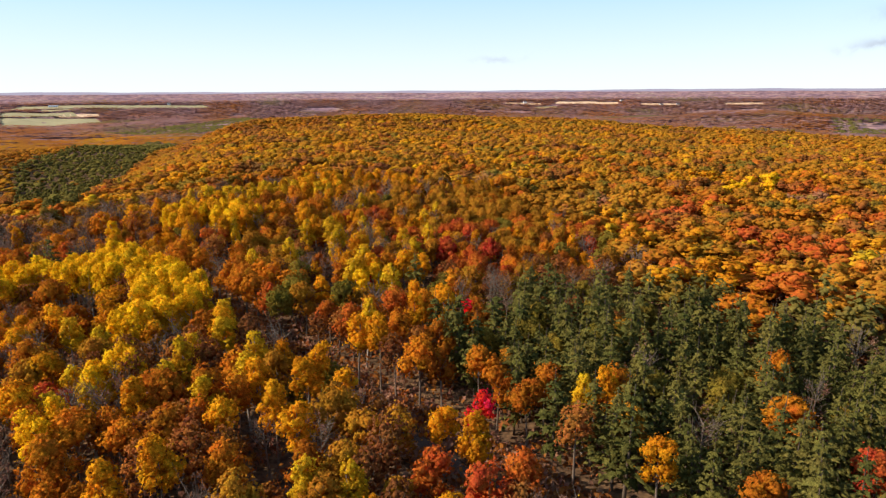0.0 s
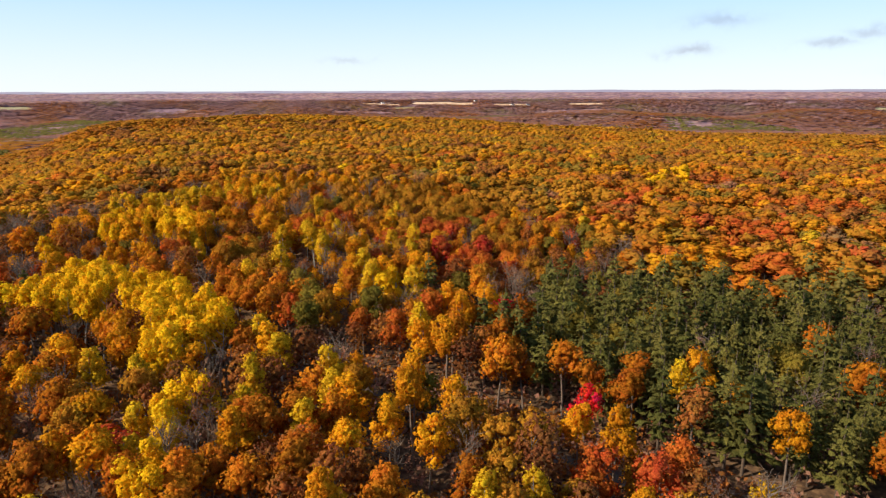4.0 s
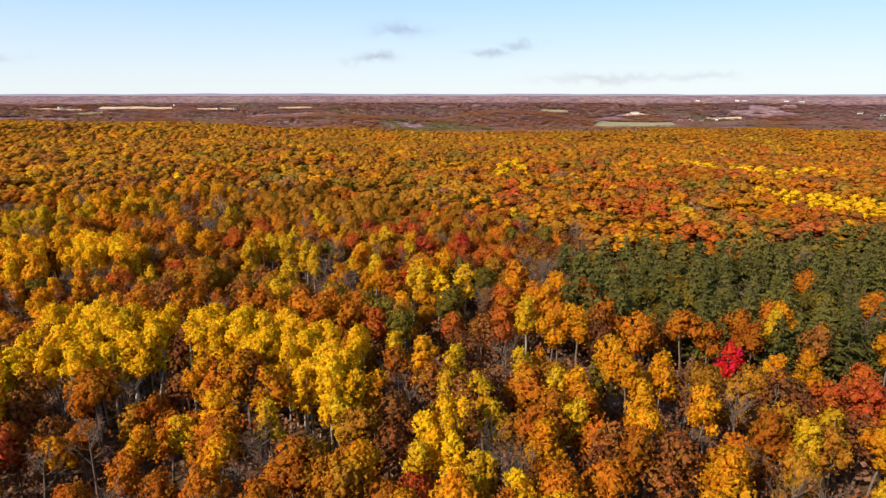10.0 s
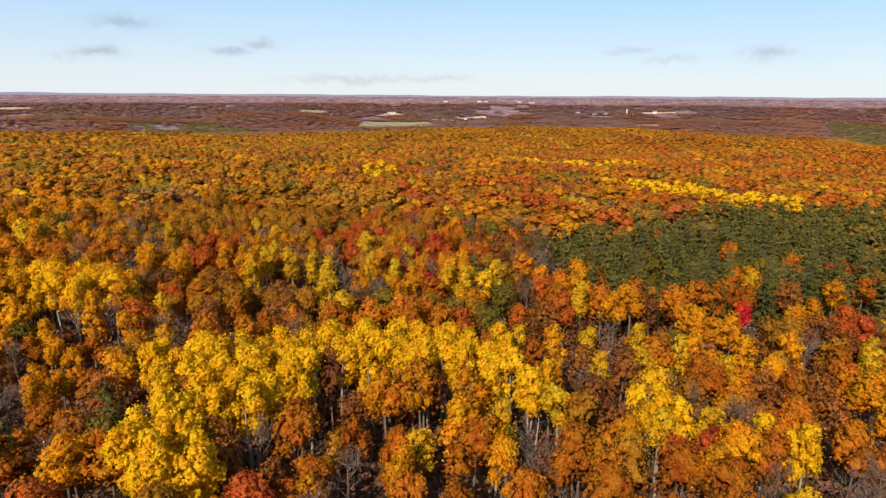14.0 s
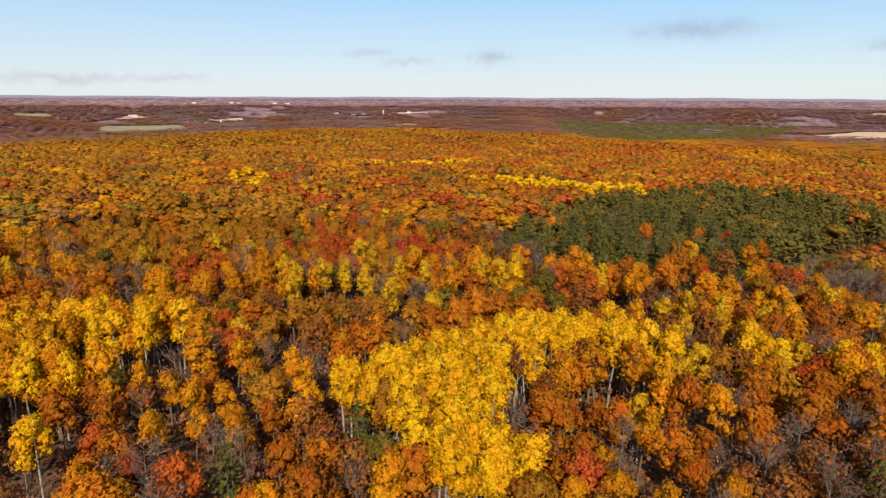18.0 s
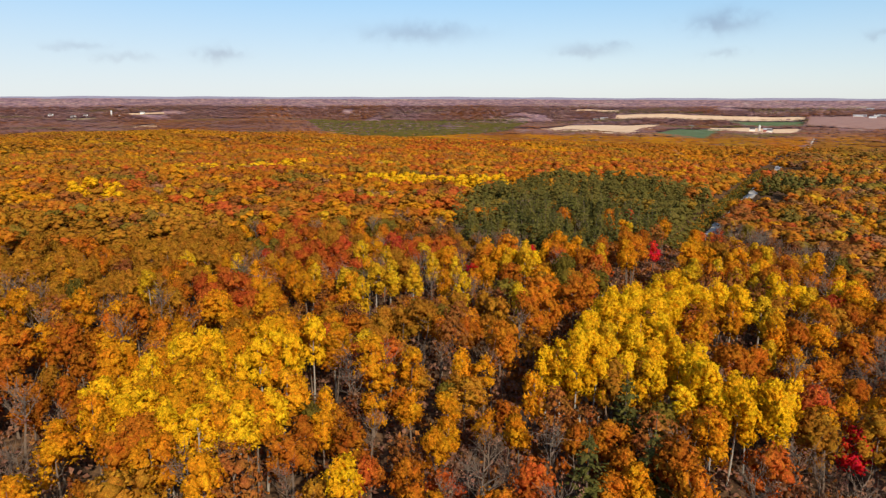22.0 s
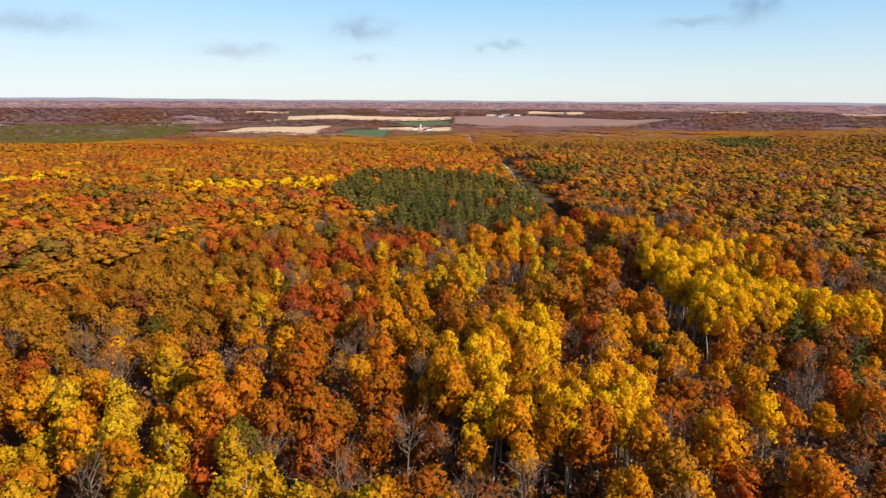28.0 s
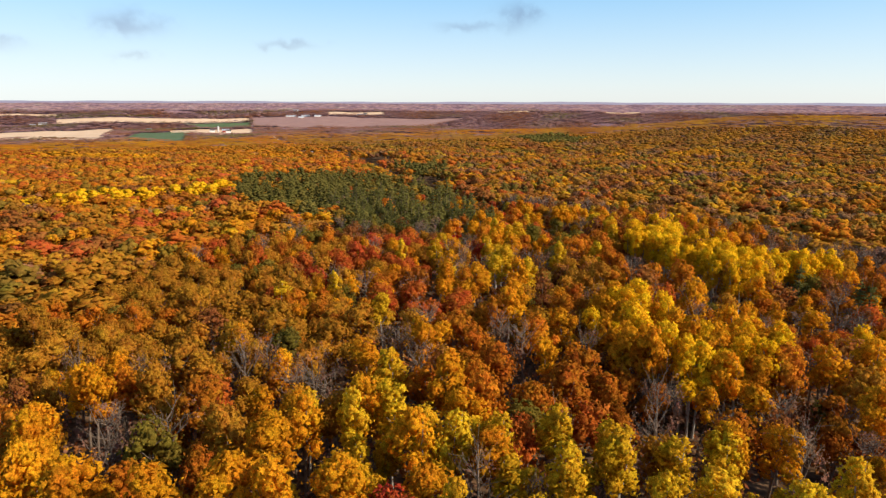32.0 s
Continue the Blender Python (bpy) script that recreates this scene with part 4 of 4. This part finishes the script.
mark("olive",
     (-23, 70), (-12.5, 70), (-11.5, 77.5), (-3.5, 84.5), (-8.5, 85), (-13, 87), (-43, 99), (-67, 104), (-67.5, 110), (-60, 112),
     (-18, 115), (-34.5, 135), (-106.5, 137), (-27, 143.5), (-105, 144.5), (-49.5, 188), (-99, 214.5), (-70.5, 218.5), (-97, 233.5), (-18.5, 243),
     (-6.5, 272.5), (27.5, 274.5), (-36, 275.5), (-9, 282), (-28.5, 287))
mark("aspen",
     (-101, 210.5))
mark("pine",
     (3, 127), (9, 128.5), (-1.5, 156), (-93, 169.5), (-105, 173), (-105.5, 182.5))


# ---- the woods near by, tree by tree ----
def near_woods():
    x, y = scatter(0, 175, 5.0)
    m = in_grove(x, y) & ~in_stand(x, y) & ~in_poplars(x, y)
    tx, ty = scatter(0, 175, 3.2)
    t = in_grove(tx, ty) & in_stand(tx, ty)
    sx, sy = scatter(0, 175, 4.0)
    p = in_grove(sx, sy) & in_poplars(sx, sy) & ~in_stand(sx, sy)
    x, y = np.concatenate([x[m], tx[t], sx[p]]), np.concatenate([y[m], ty[t], sy[p]])
    kind, _, alone = kinds_at(x, y)
    kind[kind == "mauve"] = "bare"
    gap = (waves(x, y, 30, 60) > 0.75) & (np.hypot(x - MID[0], y - MID[1]) > 70) & ~in_stand(x, y) & (~in_poplars(x, y) | (rng.random(len(x)) < 0.25)) | in_gap(x, y) | in_dim(x, y) & (rng.random(len(x)) < 0.8)        # thin places, where leafless trees stand
    close = ~alone & ~in_stand(x, y) & ~np.any([inside(p, x, y) for k, p, share in STANDS if k == "pine"], 0)
    kind[close & (rng.random(len(x)) < np.where(gap, 0.6, np.where(np.hypot(x - MID[0], y - MID[1]) > 88, 0.28, 0.1)))] = "bare"
    sunny = np.where((x > -62) & (y > 165), 0.4, 1.0)       # the hilltop is brighter
    kind[close & (kind != "bare") & (rng.random(len(x)) < 0.3 * sunny)] = "rust"
    kind[close & np.isin(kind, ("golden", "lime", "ember")) & (rng.random(len(x)) < 0.5 * sunny)] = "olive"
    lift = (sunny < 1) & close & ~gap
    kind[lift & (kind == "rust") & (rng.random(len(x)) < 0.55)] = "orange"
    kind[lift & (kind == "bare") & (rng.random(len(x)) < 0.5)] = "golden"
    keep = ~(gap & (rng.random(len(x)) < np.where(kind == "bare", 0.2, 0.75)))
    for cx, cy, cr in ((3.5, 91, 5.5), (8.5, 86, 4.0), (-3, 88, 4.5)):      # the scarlet maple stands free
        keep &= np.hypot(x - cx, y - cy) > cr
    for k, mx, my, s in MARKS:
        keep &= np.hypot(x - mx, y - my) > (3.5 if k in ("aspen", "golden", "lime", "bare") else 4.1)
        if in_grove(mx, my):
            plant(k, mx, my, s)
    for k, px, py in zip(kind[keep], x[keep], y[keep]):
        if in_stand(px, py):
            plant(k, float(px), float(py), rng.uniform(1.0, 1.18), rng.uniform(0.8, 1.0))
        else:
            tall = (0.66, 0.96) if k not in ("pine", "bare") else (0.8, 1.1)       # the rest stand a little lower
            plant(k, float(px), float(py), rng.uniform(*tall), rng.uniform(0.85, 1.2))


def woods(name, label, lo, hi, step, n, size, lobes, flat, variants=6, thin=None):
    """Many trees farther off, joined: each a crown of leaf sprays with its own tint."""
    x, y = scatter(lo, hi, step)
    if thin is not None:
        m = thin(x, y)
        x, y = x[m], y[m]
    kind, company, alone = kinds_at(x, y)
    if lo < 200:
        for k, mx, my, s in MARKS:
            near = np.hypot(x - mx, y - my)
            if not in_grove(mx, my):
                kind[near < 4.5] = k
    z = ground(x, y)
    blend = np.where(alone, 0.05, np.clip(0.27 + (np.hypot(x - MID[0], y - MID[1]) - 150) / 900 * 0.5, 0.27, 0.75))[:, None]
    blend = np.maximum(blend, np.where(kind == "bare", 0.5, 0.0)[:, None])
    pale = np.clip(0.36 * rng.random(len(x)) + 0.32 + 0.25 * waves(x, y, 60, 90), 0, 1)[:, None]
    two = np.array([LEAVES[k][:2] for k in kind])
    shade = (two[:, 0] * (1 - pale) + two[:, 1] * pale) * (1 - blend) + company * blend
    V, F, T, o = [], [], [], 0
    slots = sorted(LEAVES)
    for si, k in enumerate(slots):
        for v in range(variants):
            r = np.random.default_rng(900 + v + si * 31)
            who = np.flatnonzero((kind == k) & (np.arange(len(x)) % variants == v))
            if not len(who):
                continue
            m = n
            seed = int(r.integers(0, 9999))
            pieces = []
            if m:
                pieces.append(crown_mesh(k, np.random.default_rng(seed), m, size if k != "bare" else size * 0.7, lobes))
            pieces.append(cores(k, np.random.default_rng(seed), lobes, 1.0 if lobes == 1 else 0.68 if k in ("bare", "pine") else 0.86))
            cv, cf = join(pieces)
            if k != "pine":
                cv[:, 2] = 9.5 + (cv[:, 2] - 9.5) * flat       # broad crowns that close up to an even roof
            a, s = rng.uniform(0, 6.28, len(who)), rng.uniform(0.8, 1.25, len(who)) * max(1.0, step / 6.2) * (1.34 if lobes > 4 else 1.18 if lobes > 1 else 1.4)
            ca, sa_ = np.cos(a)[:, None], np.sin(a)[:, None]
            sz = (rng.uniform(0.82, 1.1, len(who)) * (1 + 0.09 * waves(x[who], y[who], 46, 70)))[:, None] if lobes > 4 else rng.uniform(0.88, 1.08, len(who))[:, None]
            px = (cv[None, :, 0] * ca - cv[None, :, 1] * sa_) * s[:, None] + x[who][:, None]
            py = (cv[None, :, 0] * sa_ + cv[None, :, 1] * ca) * s[:, None] + y[who][:, None]
            pz = cv[None, :, 2] * sz + z[who][:, None]
            V.append(np.stack([px, py, pz], -1).reshape(-1, 3))
            f = (cf[None] + (np.arange(len(who)) * len(cv))[:, None, None]).reshape(-1, 3) + o
            F.append(f)
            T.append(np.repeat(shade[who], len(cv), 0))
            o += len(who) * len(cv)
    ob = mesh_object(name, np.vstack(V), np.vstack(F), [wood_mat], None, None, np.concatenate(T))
    return tagged(smooth(ob), label, "forest", kind="stuff")


def undergrowth():
    """Brush and saplings under the trees."""
    x, y = scatter(0, 190, 3.8)
    m = (in_grove(x, y) | (np.hypot(x - MID[0], y - MID[1]) < 120)) & (rng.random(len(x)) < 0.8)
    r = np.random.default_rng(3)
    s, q = r.uniform(190, 600, 1000), r.uniform(-10.5, -3.6, 1000)        # low scrub along the road
    s, q = np.append(s, r.uniform(10, 200, 900)), np.append(q, np.where(r.random(900) < 0.35, r.uniform(2.4, 6.0, 900), r.uniform(-9.0, -2.4, 900)))
    x = np.append(x[m], ROAD_P[0] + s * ROAD_U[0] + q * ROAD_U[1])
    y = np.append(y[m], ROAD_P[1] + s * ROAD_U[1] - q * ROAD_U[0])
    z, n = ground(x, y), 19
    p = r.normal(size=(len(x), n, 3)) * np.array((0.9, 0.9, 0.55))
    h = np.concatenate([r.uniform(1.4, 4.6, m.sum()), r.uniform(1.4, 3.4, 1000), r.uniform(0.6, 1.7, 900)])[:, None]      # low beside the road
    p[..., 0] += x[:, None]
    p[..., 1] += y[:, None]
    p[..., 2] = p[..., 2] * h * 0.45 + z[:, None] + h * 0.75
    nrm = r.normal(size=(len(x) * n, 3)) + np.array((0, 0, 0.6))
    nrm /= np.linalg.norm(nrm, axis=1, keepdims=True)
    v, f = sprays(p.reshape(-1, 3), nrm, 0.45, r)
    pick = r.integers(0, 5, len(x))
    pick[m.sum():m.sum() + 1000] = r.integers(5, 10, 1000)       # young conifers and green brush along the gravel
    two = np.array([LEAVES[k][:2] for k in ("bare", "rust", "bare", "bare", "rust", "pine", "pine", "green", "pine", "olive")])[pick]
    pale = r.random(len(x))[:, None]
    ob = mesh_object("undergrowth", v, f, [wood_mat], None, None, np.repeat(two[:, 0] * (1 - pale) + two[:, 1] * pale, n * 4, 0))
    tagged(ob, "brown and rusty brush beneath the forest trees", "shrub", kind="stuff")


near_woods()
undergrowth()
seen = lambda x, y: ~west_side(x, y)
woods("forest", "dense mixed autumn forest in orange, gold and olive", 0, 235, 6.7, 74, 0.62, 9, 0.78, thin=lambda x, y: ~in_grove(x, y) & seen(x, y))
woods("forest", "autumn forest covering the hillsides", 235, 540, 7.6, 15, 0.8, 4, 0.66, thin=seen)
woods("forest", "far autumn forest on the ridges", 540, 1250, 10.2, 6, 1.2, 2, 0.5, thin=seen)
woods("forest", "coppery forest close behind the hill", 215, 400, 8.8, 6, 1.2, 3, 0.7, thin=west_side)
woods("forest", "coppery forest rolling away behind the hill", 400, 700, 14, 3, 2.0, 2, 0.7, thin=west_side)
woods("forest", "brown woods out on the plain, tinted mauve as by haze", 1250, 4350, 22, 0, 1.6, 1, 0.3,
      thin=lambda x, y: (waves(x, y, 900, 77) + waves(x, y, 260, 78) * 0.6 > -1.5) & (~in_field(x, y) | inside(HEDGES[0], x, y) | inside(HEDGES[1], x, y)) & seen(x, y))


def make_road(name, label, mat, lo, hi, half):
    s = np.arange(lo, hi + 1, 5.0)
    u = np.array((-1, -0.55, 0, 0.55, 1)) * half
    side = np.array((ROAD_U[1], -ROAD_U[0]))
    wob = 0.4 * np.sin(s / 23) + 0.3 * np.sin(s / 9)
    edge = u * (1 + 0.12 * np.sin(s / 4.1 + u[:, None] * 0)).T
    px = ROAD_P[0] + s[:, None] * ROAD_U[0] + (edge + wob[:, None]) * side[0]
    py = ROAD_P[1] + s[:, None] * ROAD_U[1] + (edge + wob[:, None]) * side[1]
    pz = ground(px, py) + 0.35 + 0.08 * (1 - abs(u) / half)
    v = np.stack([px, py, pz], -1).reshape(-1, 3)
    i, j = np.meshgrid(np.arange(len(s) - 1) * 5, np.arange(4), indexing="ij")
    q = np.stack([i + j, i + j + 1, i + j + 6, i + j + 5], -1).reshape(-1, 4)
    tagged(mesh_object(name, v, q, [mat]), label, "road", kind="structure")


make_road("track", "leaf-strewn dirt track running through the forest", track_mat, -55, 205, 1.6)
make_road("road", "pale gravel road cut straight through the forest", gravel_mat, 205, 2500, 2.7)

# ---- farms on the plain ----
white_wall = plain_material("painted_boards", (0.70, 0.69, 0.66), (0.82, 0.81, 0.78), 0.4, 0.7, 0.1)
red_wall = plain_material("barn_boards", (0.24, 0.05, 0.04), (0.34, 0.08, 0.06), 0.4, 0.8, 0.1)
roof_grey = plain_material("sheet_roof", (0.45, 0.46, 0.48), (0.62, 0.63, 0.65), 0.3, 0.45, 0.05, 0.4)
roof_dark = plain_material("shingle_roof", (0.09, 0.08, 0.08), (0.16, 0.14, 0.13), 0.5)
concrete = plain_material("silo_concrete", (0.52, 0.51, 0.49), (0.66, 0.65, 0.62), 0.4)
door_dark = plain_material("dark_door", (0.05, 0.05, 0.06), (0.09, 0.09, 0.10), 0.4)


def part(name, bm, material, parent, label=""):
    me = bpy.data.meshes.new(name)
    bm.to_mesh(me)
    bm.free()
    me.materials.append(material)
    ob = new(name, me)
    ob.parent = parent
    return tagged(ob, label) if label else ob


def box_bm(l, w, h, at=(0, 0, 0)):
    bm = bmesh.new()
    bmesh.ops.create_cube(bm, size=1, matrix=Matrix.Translation((at[0], at[1], at[2] + h / 2)) @ Matrix.Diagonal((l, w, h, 1)))
    return bm


def gable_bm(l, w, h, rise, over=0.6):
    """A gable roof with thickness and eaves."""
    bm = bmesh.new()
    sec = [(-w / 2 - over, h - 0.3), (0, h + rise), (w / 2 + over, h - 0.3), (w / 2 + over, h + 0.15), (0, h + rise + 0.5), (-w / 2 - over, h + 0.15)]
    ends = [[bm.verts.new((s * (l / 2 + over), y, z)) for y, z in sec] for s in (-1, 1)]
    for i in range(6):
        k = (i + 1) % 6
        bm.faces.new((ends[0][i], ends[0][k], ends[1][k], ends[1][i]))
    for e in ends:
        bm.faces.new((e[0], e[1], e[4], e[5])), bm.faces.new((e[1], e[2], e[3], e[4]))
    bmesh.ops.recalc_face_normals(bm, faces=bm.faces)
    return bm


def gabled(name, label, category, x, y, turn, l, w, h, rise, wall, roof):
    ob = tagged(new(name), label, category, "farm buildings")
    bm = box_bm(l, w, h)
    for s in (-1, 1):       # gable ends
        a, b, c = (bm.verts.new((s * l / 2, yy, zz)) for yy, zz in ((-w / 2, h), (w / 2, h), (0, h + rise)))
        bm.faces.new((a, b, c))
    part("wall", bm, wall, ob)
    part("roof", gable_bm(l, w, h, rise), roof, ob)
    part("door", box_bm(0.2, w * 0.3, h * 0.7, (-l / 2 - 0.1, 0, 0)), door_dark, ob)
    for i in range(max(1, int(l / 9))):
        part("window", box_bm(1.6, 0.2, 1.3, (-l / 2 + 5 + i * 8, -w / 2 - 0.1, h * 0.45)), door_dark, ob)
    ob.matrix_basis = pose(x, y, float(ground(x, y)) + 1.5, 0, 0, turn)
    return ob


def silo(x, y, h, r):
    ob = tagged(new("silo"), "tall pale concrete silo with domed cap beside a barn", "silo", "farm buildings")
    bm = bmesh.new()
    bmesh.ops.create_cone(bm, cap_ends=True, segments=20, radius1=r, radius2=r, depth=h, matrix=Matrix.Translation((0, 0, h / 2)))
    part("wall", bm, concrete, ob)
    bm = bmesh.new()
    bmesh.ops.create_uvsphere(bm, u_segments=16, v_segments=8, radius=r * 1.02, matrix=Matrix.Translation((0, 0, h)))
    bmesh.ops.delete(bm, geom=[v for v in bm.verts if v.co.z < h - 0.01], context="VERTS")
    part("dome", bm, roof_grey, ob, "grey metal dome")
    ob.matrix_basis = pose(x, y, float(ground(x, y)) + 1.5)


SHED = "long white metal farm shed with grey roof by the fields"
HOUSE = "white farmhouse with dark gable roof among fields"
for x, y, turn, l, w in ((3137, -1722, 60, 60, 22), (3110, -1655, 60, 40, 18), (2514, -2870, 35, 95, 26), (2446, -2926, 35, 80, 26),
                         (2370, -2943, 40, 60, 24), (2430, -2860, 35, 50, 22), (2705, -3158, 40, 60, 24), (2207, -3163, 30, 60, 22),
                         (3018, 1794, -20, 45, 20), (3079, 1712, -20, 40, 18), (3283, 2236, -30, 70, 22), (4082, 1962, -60, 60, 22),
                         (4157, 1741, -60, 60, 22), (4188, 1664, -60, 80, 26), (3746, 888, -70, 60, 20), (-2020, 3731, 20, 70, 22)):
    gabled("farm_shed", SHED, "shed", x, y, turn, l * (0.65 if x < 3500 else 0.4), w * 0.8, 6.5 if x < 3500 else 4.5, 3, white_wall, roof_grey)
for x, y, turn in ((2179, -1892, 40), (2577, -1881, 50), (2086, -1897, 40), (3068, 1763, -25), (3151, 1666, 10), (3697, 1030, 60), (3866, 777, 75),
                   (3669, 1083, 60), (3754, 1208, 70), (690, 4241, 10), (1452, 3898, 30), (-1501, 4041, 15), (1285, 4133, 20), (1548, 3878, 10),
                   (2197, -3210, 30), (3957, 2212, -50), (4060, 2003, -55)):
    gabled("farmhouse", HOUSE, "house", x, y, turn, 22, 14, 9, 6, white_wall, roof_dark)
gabled("barn", "weathered red barn with grey roof beside silos", "barn", 2140, -1935, 45, 32, 16, 9, 6, red_wall, roof_grey)
silo(2165, -1915, 24, 4.2)
silo(2178, -1928, 20, 3.6)
silo(3746, 915, 26, 4.5)
